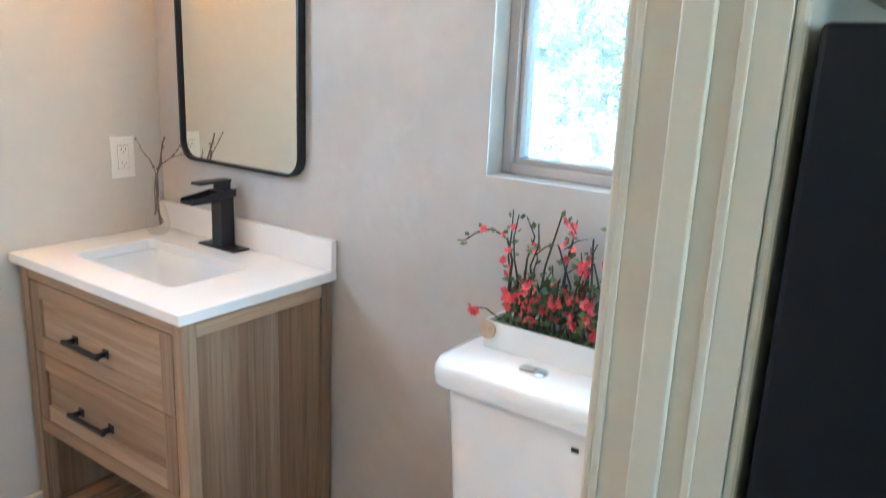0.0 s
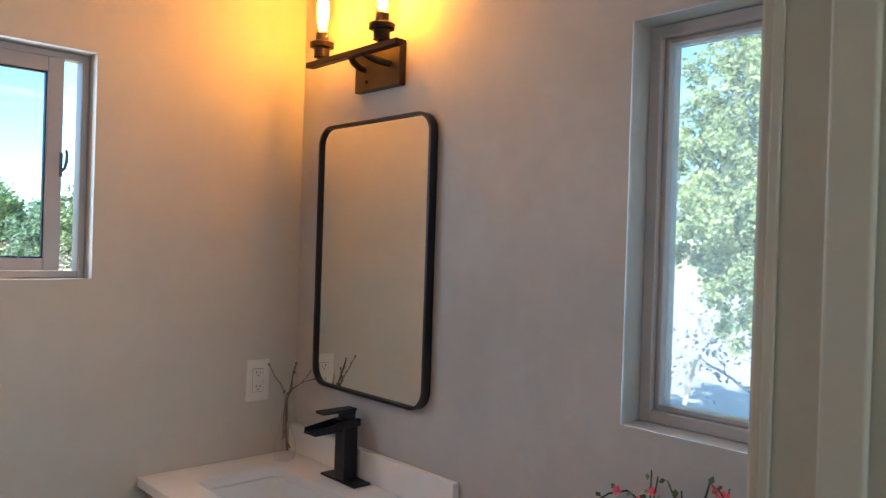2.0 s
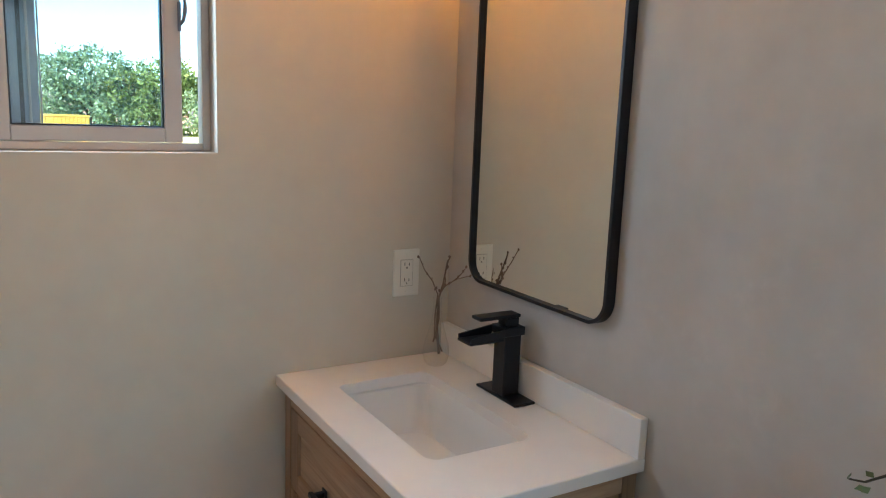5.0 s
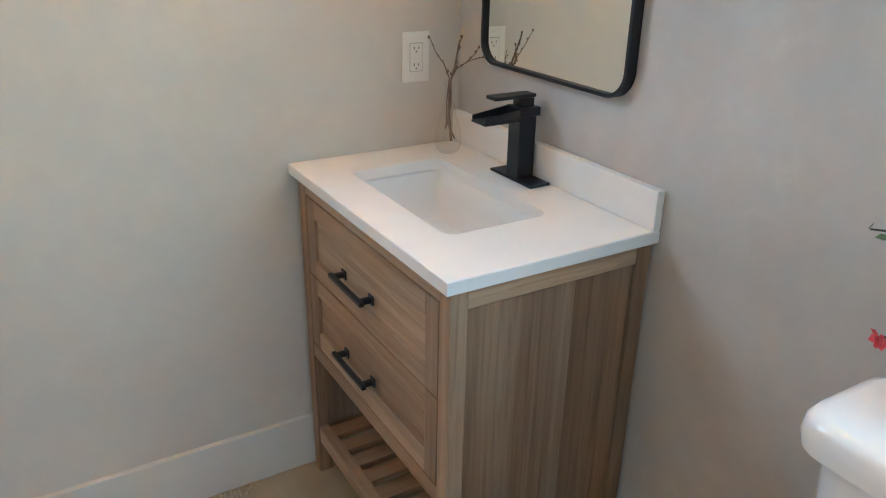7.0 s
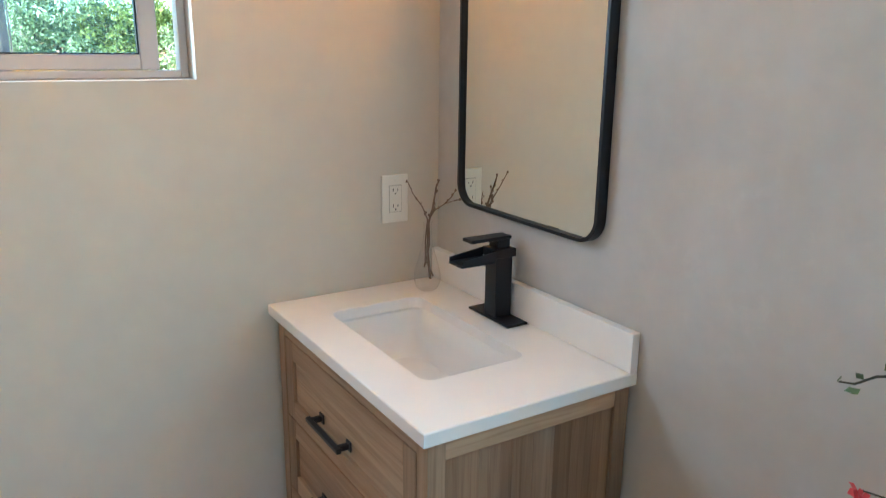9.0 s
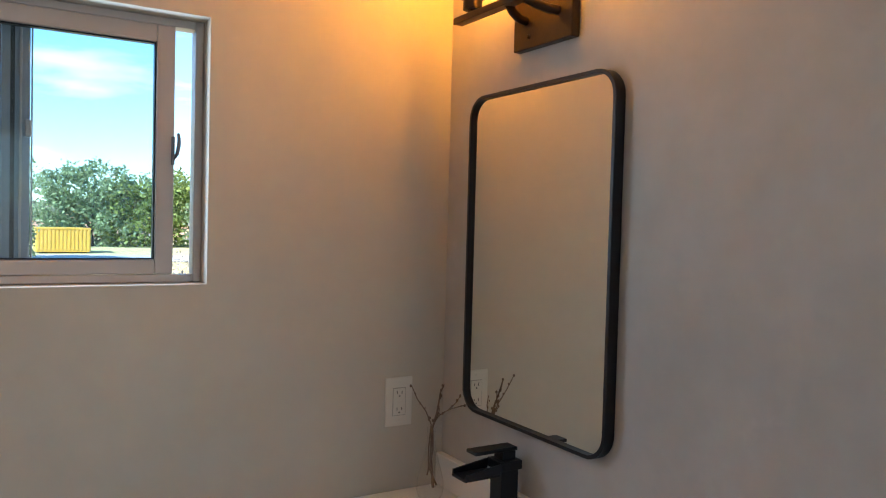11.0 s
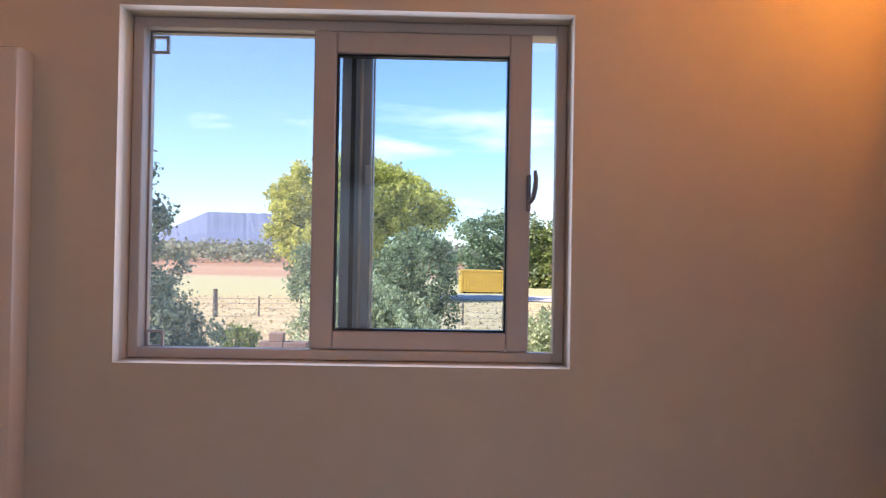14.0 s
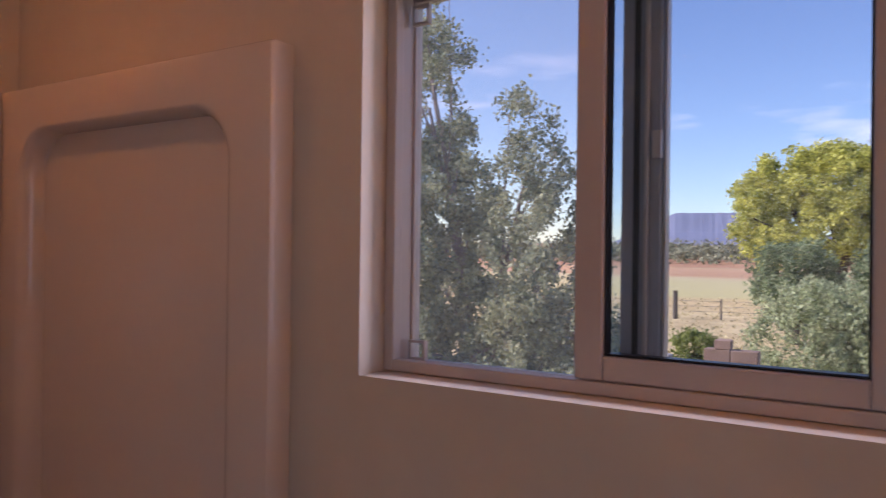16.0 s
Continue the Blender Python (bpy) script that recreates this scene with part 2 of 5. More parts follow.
# strongest milky veil, put in to wash out the overbright north view
M_glass_north = glass_material("glare_veiled_glass", 0.0, (0.93, 0.98, 0.98), 0.012, 0.4, haze=0.20)
M_shade = glass_material("shade_glass", 0.03, (0.96, 0.93, 0.88), 0.06, 0.65)
M_alu = material("dark_screen_frame", (0.17, 0.18, 0.22), 0.4, 0.3, 0.1, 8, 0.03, 90)
M_bulb = glowing("bulb_glow", BULB_RGB, BULB_GLOW)
M_downlight = glowing("downlight_glow", DOWNLIGHT_RGB, DOWNLIGHT_GLOW)
M_twig = material("twig_bark", (0.19, 0.128, 0.088), 0.8, 0, 0.3, 30, 0.3, 200)
M_stem = material("blossom_stem", (0.045, 0.045, 0.03), 0.8, 0, 0.3, 30, 0.2, 200)
M_petal = material("red_petal", (0.70, 0.085, 0.10), 0.6, 0, 0.25, 20, 0.0, 100)
M_leaf = material("stem_leaf", (0.09, 0.13, 0.05), 0.6, 0, 0.3, 20, 0.0, 100)
M_chrome = material("chrome", (0.65, 0.65, 0.66), 0.12, 1.0, 0.03, 6, 0.0, 90)
M_tag = material("wood_slice", (0.50, 0.36, 0.24), 0.7, 0, 0.15, 20, 0.1, 120)
M_rug = material("cream_cotton", (0.58, 0.50, 0.40), 0.95, 0, 0.14, 40, 0.6, 160)
M_plant = material("white_planter", (0.80, 0.80, 0.78), 0.4, 0, 0.03, 8, 0.02, 90)


# ---- mesh helpers ----
def box(bm, x0, x1, y0, y1, z0, z1):
    vs = [bm.verts.new((x, y, z)) for x in (x0, x1) for y in (y0, y1) for z in (z0, z1)]
    for a, b, c, d in ((0, 1, 3, 2), (4, 6, 7, 5), (0, 4, 5, 1), (2, 3, 7, 6), (0, 2, 6, 4), (1, 5, 7, 3)):
        bm.faces.new((vs[a], vs[b], vs[c], vs[d]))
    return vs


def boxes(*sizes):
    bm = bmesh.new()
    for s in sizes:
        box(bm, *s)
    return bm


def rounded_box(x0, x1, y0, y1, z0, z1, r=0.003, seg=2):
    bm = boxes((x0, x1, y0, y1, z0, z1))
    bmesh.ops.bevel(bm, geom=bm.edges[:], offset=r, segments=seg, affect="EDGES", profile=0.5)
    return bm


def tube(path, radii, sides=8, cap=True):
    """A round bar along a line of points."""
    bm = bmesh.new()
    rings = []
    pts = [Vector(p) for p in path]
    for i, p in enumerate(pts):
        d = (pts[min(i + 1, len(pts) - 1)] - pts[max(i - 1, 0)]).normalized()
        u = d.orthogonal().normalized() if i == 0 else (u - d * u.dot(d)).normalized()
        v = d.cross(u)
        r = radii[i] if hasattr(radii, "__len__") else radii
        rings.append([bm.verts.new(p + r * (math.cos(k * math.tau / sides) * u + math.sin(k * math.tau / sides) * v)) for k in range(sides)])
    for a, b in zip(rings, rings[1:]):
        for k in range(sides):
            bm.faces.new((a[k], a[(k + 1) % sides], b[(k + 1) % sides], b[k]))
    if cap:
        bm.faces.new(rings[0][::-1])
        bm.faces.new(rings[-1])
    return bm


def lathe(profile, at=(0, 0, 0), sides=24, cap=False):
    """A turned form about z from (radius, height) pairs."""
    bm = bmesh.new()
    rings = []
    for r, z in profile:
        rings.append([bm.verts.new((at[0] + r * math.cos(k * math.tau / sides), at[1] + r * math.sin(k * math.tau / sides), at[2] + z)) for k in range(sides)])
    for a, b in zip(rings, rings[1:]):
        for k in range(sides):
            bm.faces.new((a[k], a[(k + 1) % sides], b[(k + 1) % sides], b[k]))
    if cap:
        bm.faces.new(rings[0][::-1])
        bm.faces.new(rings[-1])
    return bm


def mesh_of(bm, name, mat, smooth=False):
    bmesh.ops.recalc_face_normals(bm, faces=bm.faces[:])
    me = bpy.data.meshes.new(name)
    bm.to_mesh(me)
    bm.free()
    for mm in (mat if isinstance(mat, (list, tuple)) else [mat]):
        me.materials.append(mm)
    if smooth:
        me.polygons.foreach_set("use_smooth", [True] * len(me.polygons))
        me.set_sharp_from_angle(angle=radians(40))
    return me


def part(name, bm, mat, parent=None, label="", smooth=False):
    ob = new(name, mesh_of(bm, name, mat, smooth))
    if parent is not None:
        ob.parent = parent
    if label:
        ob["label"] = label
    return ob


def thing(name, label, category, group="", kind=""):
    ob = new(name)
    ob.empty_display_size = 0.05
    return tagged(ob, label, category, group, kind)


def structure(name, bm, mat, label, category, smooth=False):
    return tagged(part(name, bm, mat, smooth=smooth), label, category, "", "structure")


# ---- shell of the bathroom and the hall ----
XE, XH = 1.780, 1.908          # east wall: bathroom face, hall face
YJ, YJ2 = -0.714, -1.495       # door opening: north and south jamb
YS = -2.27                     # south wall
H = 2.44
WY0, WY1, WZ0, WZ1 = -1.340, -0.607, 1.405, 1.979     # west window opening
NX0, NX1, NZ0, NZ1 = 1.180, 1.600, 1.184, 1.962       # north window opening

structure("floor", boxes((-0.14, 4.4, -3.14, 1.6, -0.12, 0.0)), M_floor, "smooth beige sealed concrete floor", "floor")
DLX, DLY, DLR = 0.50, -1.90, 0.068     # recessed light over the bath
structure("ceiling", boxes((-0.14, 4.4, -3.14, 1.6, H + 0.09, H + 0.12), (-0.14, DLX - DLR, -3.14, 1.6, H, H + 0.09), (DLX + DLR, 4.4, -3.14, 1.6, H, H + 0.09), (DLX - DLR, DLX + DLR, -3.14, DLY - DLR, H, H + 0.09), (DLX - DLR, DLX + DLR, DLY + DLR, 1.6, H, H + 0.09)), M_ceiling, "plain off-white painted ceiling", "ceiling")
structure("wall_west", boxes((-0.14, 0, YS - 0.14, WY0, 0, H), (-0.14, 0, WY1, 0.14, 0, H), (-0.14, 0, WY0, WY1, 0, WZ0), (-0.14, 0, WY0, WY1, WZ1, H)), M_wall, "warm beige limewashed plaster wall with window opening", "wall")
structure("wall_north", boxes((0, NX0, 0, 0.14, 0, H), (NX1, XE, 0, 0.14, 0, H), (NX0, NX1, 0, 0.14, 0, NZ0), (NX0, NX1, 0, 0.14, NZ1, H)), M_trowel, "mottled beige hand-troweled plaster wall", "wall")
structure("wall_south", boxes((0, XE, YS - 0.14, YS, 0, H)), M_wall, "beige plaster wall behind the bath", "wall")
structure("wall_east", boxes((XE, XH, YJ + 0.02, 1.6, 0, H), (XE, XH, -3.14, YJ2 - 0.02, 0, H), (XE, XH, YJ2 - 0.02, YJ + 0.02, 2.07, H)), [M_hallwall], "pale painted wall with the doorway", "wall")
structure("wall_hall_north", boxes((XH, 4.4, 1.46, 1.6, 0, H)), M_hallwall, "plain pale hall wall", "wall")
structure("wall_hall_east", boxes((4.26, 4.4, -3.14, -1.9, 0, H), (4.26, 4.4, -0.6, 1.46, 0, H), (4.26, 4.4, -1.9, -0.6, 0, 0.85), (4.26, 4.4, -1.9, -0.6, 2.15, H)), M_hallwall, "plain pale hall wall", "wall")
structure("wall_hall_south", boxes((XH, 4.26, -3.14, -3.0, 0, H)), M_hallwall, "plain pale hall wall", "wall")

# door frame: jamb boards with stop, casings on both faces
def door_frame():
    f = tagged(new("door_1"), "off-white painted door frame with open doorway", "door frame", "", "structure")
    for s, y in ((1, YJ), (-1, YJ2)):
        a, b = sorted((y, y + s * 0.02))
        part("jamb", boxes((XE - 0.001, XH + 0.001, a, b, 0, 2.05)), M_jamb, f)
        a, b = sorted((y - s * 0.008, y - s * 0.0005))
        part("stop", rounded_box(XE + 0.041, XE + 0.072, a, b, 0, 2.05, 0.0036, 4), M_jamb, f)
        a, b = sorted((y - s * 0.0045, y - s * 0.0005))
        part("bead", rounded_box(XE + 0.092, XE + 0.102, a, b, 0, 2.05, 0.002, 2), M_jamb, f)
        part("bead", rounded_box(XE + 0.001, XE + 0.009, a, b, 0, 2.05, 0.0015, 2), M_jamb, f)
        for x0, x1 in ((XH + 0.001, XH + 0.013), (XE - 0.013, XE - 0.001)):
            a, b = sorted((y + s * 0.006, y + s * 0.064))
            part("casing", rounded_box(x0, x1, a, b, 0, 2.115, 0.004, 2), M_jamb, f)
    part("head_jamb", boxes((XE - 0.001, XH + 0.001, YJ2 - 0.02, YJ + 0.02, 2.051, 2.07)), M_jamb, f)
    for x0, x1 in ((XH + 0.001, XH + 0.012), (XE - 0.012, XE - 0.001)):
        part("head_casing", rounded_box(x0, x1, YJ2 - 0.005, YJ + 0.005, 2.056, 2.114, 0.004, 2), M_jamb, f)


door_frame()

# skirting boards
structure("baseboard", rounded_box(0.0, 0.016, -1.46, -0.001, 0.0, 0.157, 0.002), M_trim, "cream painted flat baseboard along the wall", "baseboard")
structure("baseboard_north", rounded_box(0.745, XE - 0.02, -0.013, 0.0, 0.0, 0.157, 0.002), M_trim, "cream painted flat baseboard along the wall", "baseboard")
structure("baseboard_east", rounded_box(XE - 0.013, XE, YJ + 0.07, -0.015, 0.0, 0.157, 0.002), M_trim, "cream painted flat baseboard along the wall", "baseboard")


# ---- windows ----
def ring(axis, a0, a1, z0, z1, w, d0, d1, r=0.003, wb=None):
    """A four-sided frame in the plane across x or y: outer span, bar width, depth span."""
    wb = w if wb is None else wb
    out = []
    for s in ((a0, a0 + w, z0, z1), (a1 - w, a1, z0, z1), (a0 + w, a1 - w, z0, z0 + wb), (a0 + w, a1 - w, z1 - w, z1)):
        if axis == "x":
            out.append(rounded_box(d0, d1, s[0], s[1], s[2], s[3], r))
        else:
            out.append(rounded_box(s[0], s[1], d0, d1, s[2], s[3], r))
    return out


def window_west():
    w = tagged(new("window_1"), "sliding vinyl window with sash partly open", "window", "", "structure")
    for n, bm in zip(("frame_side", "frame_side", "frame_sill", "frame_head"), ring("x", WY0 + 0.001, WY1 - 0.001, WZ0 + 0.001, WZ1 - 0.001, 0.017, -0.076, -0.056, 0.002)):
        part(n, bm, M_vinyl, w)
    for n, bm in zip(("track_side", "track_side", "track_sill", "track_head"), ring("x", WY0 + 0.001, WY1 - 0.001, WZ0 + 0.001, WZ1 - 0.001, 0.0075, -0.138, -0.077, 0.001)):
        part(n, bm, M_vinyl, w)
    # outer fixed light with its meeting stile
    for n, bm in zip(("fixed_stile", "fixed_stile", "fixed_rail", "fixed_rail"), ring("x", WY0 + 0.0088, -0.937, WZ0 + 0.0088, WZ1 - 0.0088, 0.003, -0.130, -0.114, 0.001)):
        part(n, bm, M_vinyl, w)
    part("meeting_stile", rounded_box(-0.134, -0.110, -0.995, -0.942, WZ0 + 0.013, WZ1 - 0.013, 0.003), M_stile, w)
    part("stile_groove", boxes((-0.1095, -0.1085, -0.978, -0.970, WZ0 + 0.035, WZ1 - 0.035)), M_slot, w)
    part("stile_fin", rounded_box(-0.109, -0.102, -0.962, -0.957, WZ0 + 0.035, WZ1 - 0.035, 0.001), M_vinyl, w)
    part("latch_keeper", rounded_box(-0.1095, -0.100, -0.952, -0.940, 1.705, 1.740, 0.002), M_vinyl, w)
    g = part("fixed_pane", boxes((-0.124, -0.120, WY0 + 0.012, -0.994, WZ0 + 0.012, WZ1 - 0.012)), M_glass, w)
    g.visible_shadow = False
    # inner sliding sash
    sy0, sy1, sz0, sz1 = -1.037, -0.667, 1.424, 1.963
    sash = part("sash", ring("x", sy0, sy1, sz0, sz1, 0.038, -0.094, -0.060, 0.003, 0.031)[0], M_vinyl, w)
    for n, bm in list(zip(("sash_stile", "sash_stile", "sash_rail", "sash_rail"), ring("x", sy0, sy1, sz0, sz1, 0.038, -0.094, -0.060, 0.003, 0.031)))[1:]:
        part(n, bm, M_vinyl, sash)
    for n, bm in zip(("glazing_bead",) * 4, ring("x", sy0 + 0.0385, sy1 - 0.0385, sz0 + 0.0315, sz1 - 0.0385, 0.003, -0.084, -0.066, 0.001)):
        part(n, bm, M_black, sash)
    g = part("sash_pane", boxes((-0.080, -0.076, sy0 + 0.04, sy1 - 0.04, sz0 + 0.033, sz1 - 0.04)), M_glass_sash, sash)
    g.visible_shadow = False
    # latch on the sash stile
    latch = part("latch", rounded_box(-0.0595, -0.054, -0.674, -0.6665, 1.662, 1.724, 0.002), M_alu, w, "dark lever latch")
    part("lever", tube([(-0.054, -0.668, 1.676), (-0.047, -0.664, 1.684), (-0.044, -0.661, 1.702), (-0.045, -0.660, 1.718), (-0.050, -0.661, 1.730)], [0.003, 0.004, 0.0045, 0.004, 0.003], 8), M_alu, latch, smooth=True)
    # square corner keepers of the insect screen
    for z in (WZ0 + 0.013, WZ1 - 0.051):
        bm = bmesh.new()
        a = -1.325
        for y0, y1, z0, z1 in ((a, a + 0.004, z, z + 0.03), (a + 0.026, a + 0.03, z, z + 0.03), (a + 0.004, a + 0.026, z, z + 0.004), (a + 0.004, a + 0.026, z + 0.026, z + 0.03)):
            box(bm, -0.108, -0.100, y0, y1, z0, z1)
        part("corner_keeper", bm, M_vinyl, w)


window_west()


def window_north():
    w = tagged(new("window_2"), "tall narrow fixed window in a pale frame", "window", "", "structure")
    for n, bm in zip(("frame_side", "frame_side", "frame_sill", "frame_head"), ring("y", NX0 + 0.001, NX1 - 0.001, NZ0 + 0.001, NZ1 - 0.001, 0.024, 0.060, 0.136, 0.002)):
        part(n, bm, M_vinyl, w)
    for n, bm in zip(("glazing_bead",) * 4, ring("y", NX0 + 0.0255, NX1 - 0.0255, NZ0 + 0.0255, NZ1 - 0.0255, 0.010, 0.075, 0.12, 0.002)):
        part(n, bm, M_vinyl, w)
    g = part("pane", boxes((NX0 + 0.034, NX1 - 0.034, 0.092, 0.096, NZ0 + 0.034, NZ1 - 0.034)), M_glass_north, w)
    g.visible_shadow = False


window_north()


# unseen window, added so that the hall has a source of light
def added_hall_window():
    w = tagged(new("added_window"), "unseen hall window added to let light in", "window", "", "structure")
    for n, bm in zip(("frame_side", "frame_side", "frame_sill", "frame_head"), ring("x", -1.899, -0.601, 0.851, 2.149, 0.04, 4.31, 4.39, 0.002)):
        part(n, bm, M_vinyl, w)
    g = part("pane", boxes((4.34, 4.344, -1.86, -0.64, 0.89, 2.11)), M_glass, w)
    g.visible_shadow = False


added_hall_window()


# ---- vanity ----
def vanity():
    v = thing("vanity_cabinet", "light oak vanity cabinet with two drawers and slatted shelf", "cabinet")
    X0, X1, Y0, Y1, Z1 = 0.030, 0.727, -0.463, -0.006, 0.8535
    # posts run to the floor
    for x0, x1 in ((X0, X0 + 0.036), (X1 - 0.036, X1)):
        for y0, y1 in ((Y0, Y0 + 0.036), (Y1 - 0.036, Y1)):
            part("leg", rounded_box(x0, x1, y0, y1, 0.0, Z1, 0.0015), M_oak, v)
    # side panels: rails round a recessed field of glued staves
    for s, xa in ((-1, X0), (1, X1)):
        def sx(a, b):
            return (xa - a, xa - b) if s == 1 else (xa + b, xa + a)
        x0, x1 = sorted(sx(0.022, 0.001))
        part("side_rail", rounded_box(x0, x1, Y0 + 0.0365, Y1 - 0.0365, Z1 - 0.042, Z1, 0.001), M_oaky, v)
        part("side_rail", rounded_box(x0, x1, Y0 + 0.0365, Y1 - 0.0365, 0.095, 0.140, 0.001), M_oaky, v)
        x0, x1 = sorted(sx(0.020, 0.007))
        shares = (0.0, 0.19, 0.38, 0.50, 0.63, 0.74, 0.88, 1.0)
        n = len(shares) - 1
        ys = [Y0 + 0.0365 + (Y1 - Y0 - 0.073) * q for q in shares]
        for k in range(n):
            part("stave", boxes((x0, x1, ys[k], ys[k + 1] - 0.0004, 0.1405, Z1 - 0.0425)), (M_oak, M_oak_pale, M_oak, M_oak_pale, M_oak_deep, M_oak, M_oak_deep)[k], v)
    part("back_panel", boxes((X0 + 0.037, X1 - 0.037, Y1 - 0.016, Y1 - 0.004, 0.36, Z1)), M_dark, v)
    part("bottom_panel", boxes((X0 + 0.023, X1 - 0.023, Y0 + 0.03, Y1 - 0.02, 0.385, 0.40)), M_oakx, v)
    part("top_rail", rounded_box(X0 + 0.0365, X1 - 0.0365, Y0 + 0.001, Y0 + 0.024, 0.819, Z1, 0.001), M_oakx, v)
    part("bottom_rail", rounded_box(X0 + 0.0365, X1 - 0.0365, Y0 + 0.001, Y0 + 0.024, 0.378, 0.418, 0.001), M_oakx, v)
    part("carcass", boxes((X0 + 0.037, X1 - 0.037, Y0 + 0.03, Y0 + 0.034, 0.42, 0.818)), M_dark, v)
    # shaker drawers
    for z0, z1 in ((0.4215, 0.6155), (0.6195, 0.8155)):
        a, b, y = X0 + 0.0395, X1 - 0.0395, Y0 + 0.0005
        d = part("drawer", boxes((a + 0.045, b - 0.045, y + 0.008, y + 0.02, z0 + 0.045, z1 - 0.045)), M_oakx, v)
        for x0, x1, za, zb, mm in ((a, a + 0.045, z0, z1, M_oak), (b - 0.045, b, z0, z1, M_oak), (a + 0.0453, b - 0.0453, z0, z0 + 0.045, M_oakx), (a + 0.0453, b - 0.0453, z1 - 0.045, z1, M_oakx)):
            part("drawer_frame", rounded_box(x0, x1, y, y + 0.02, za, zb, 0.0012), mm, d)
        hz = (z0 + z1) / 2 - 0.017
        cx = 0.352
        h = part("handle", rounded_box(cx - 0.082, cx + 0.082, y - 0.034, y - 0.023, hz - 0.0055, hz + 0.0055, 0.002), M_black, d, "matte black bar handle")
        for sx_ in (-0.068, 0.068):
            part("post", rounded_box(cx + sx_ - 0.006, cx + sx_ + 0.006, y - 0.026, y - 0.003, hz - 0.006, hz + 0.006, 0.002), M_black, h)
            part("foot", rounded_box(cx + sx_ - 0.011, cx + sx_ + 0.011, y - 0.0035, y + 0.0005, hz - 0.011, hz + 0.011, 0.0015), M_black, h)
    # slatted shelf near the floor
    part("shelf_rail", rounded_box(X0 + 0.0365, X1 - 0.0365, Y0 + 0.004, Y0 + 0.030, 0.100, 0.152, 0.0015), M_oakx, v)
    part("shelf_rail", rounded_box(X0 + 0.0365, X1 - 0.0365, Y1 - 0.030, Y1 - 0.004, 0.100, 0.152, 0.0015), M_oakx, v)
    n = 9
    for k in range(n):
        x = X0 + 0.048 + (X1 - X0 - 0.14) * k / (n - 1)
        part("slat", rounded_box(x, x + 0.044, Y0 + 0.0305, Y1 - 0.0305, 0.134, 0.150, 0.0015), M_oaky, v)


vanity()


def superellipse(cx, cy, hx, hy, r, n=6):
    """Corner-rounded rectangle as points, anticlockwise."""
    pts = []
    for sx, sy, a0 in ((1, 1, 0), (-1, 1, 90), (-1, -1, 180), (1, -1, 270)):
        for k in range(n + 1):
            a = radians(a0 + 90 * k / n)
            pts.append((cx + sx * (hx - r) + r * math.cos(a), cy + sy * (hy - r) + r * math.sin(a)))
    return pts


def loft(rings, close_bottom=False, close_top=False):
    bm = bmesh.new()
    vs = [[bm.verts.new(p) for p in rg] for rg in rings]
    for a, b in zip(vs, vs[1:]):
        for k in range(len(a)):
            bm.faces.new((a[k], a[(k + 1) % len(a)], b[(k + 1) % len(b)], b[k]))
    if close_bottom:
        bm.faces.new(vs[0][::-1])
    if close_top:
        bm.faces.new(vs[-1])
    return bm


SX, SY, SHX, SHY = 0.352, -0.256, 0.219, 0.120     # basin opening


def countertop():
    c = thing("countertop", "white quartz vanity top with backsplash and undermount sink", "countertop")
    Z0, Z1 = 0.8535, 0.879
    n = 8
    inner = superellipse(SX, SY, SHX, SHY, 0.028, n)
    outer = []
    for px, py in inner:                      # each inner point looks out to the slab edge
        dx, dy = px - SX, py - SY
        k = min((abs((0.739 - SX) / dx) if dx > 0 else abs((0.004 - SX) / dx)) if abs(dx) > 1e-6 else 1e9,
                (abs((-0.0015 - SY) / dy) if dy > 0 else abs((-0.477 - SY) / dy)) if abs(dy) > 1e-6 else 1e9)
        outer.append((SX + dx * k, SY + dy * k))
    corners = [(0.739, -0.0015), (0.004, -0.0015), (0.004, -0.477), (0.739, -0.477)]
    for q in corners:                         # snap the nearest outer point to each true corner
        i = min(range(len(outer)), key=lambda j: (outer[j][0] - q[0]) ** 2 + (outer[j][1] - q[1]) ** 2)
        outer[i] = q
    e = 0.002
    mid = [(SX + (x - SX) * (1 - e / abs(0.37)), SY + (y - SY) * (1 - e / 0.24)) for x, y in outer]
    rings = [[(x, y, Z0) for x, y in inner], [(x, y, Z0) for x, y in outer], [(x, y, Z1 - e) for x, y in outer],
             [(x, y, Z1) for x, y in mid], [(x, y, Z1) for x, y in inner], [(x, y, Z0) for x, y in inner]]
    part("slab", loft(rings), M_quartz, c, "white quartz slab")
    part("backsplash", rounded_box(0.004, 0.739, -0.0205, -0.0015, Z1 + 0.0005, 0.960, 0.0015), M_quartz, c, "white quartz backsplash")
    # undermount basin
    prof = ((1.03, 1.03, Z0 - 0.0005, 0.03), (1.0, 1.0, Z0 - 0.006, 0.03), (0.985, 0.975, 0.80, 0.035), (0.96, 0.94, 0.755, 0.045), (0.90, 0.86, 0.735, 0.05), (0.4, 0.4, 0.728, 0.03), (0.10, 0.18, 0.725, 0.012))
    rings = [[(x, y, z) for x, y in superellipse(SX, SY, SHX * a, SHY * b, r, n)] for a, b, z, r in prof]
    basin = part("basin", loft(rings, close_top=True), M_porcelain, c, "white porcelain rectangular undermount basin", True)
    part("drain", lathe(((0.0, 0.7275), (0.017, 0.7275), (0.021, 0.7265), (0.022, 0.724)), (SX, SY, 0)), M_chrome, basin, "chrome drain")


countertop()


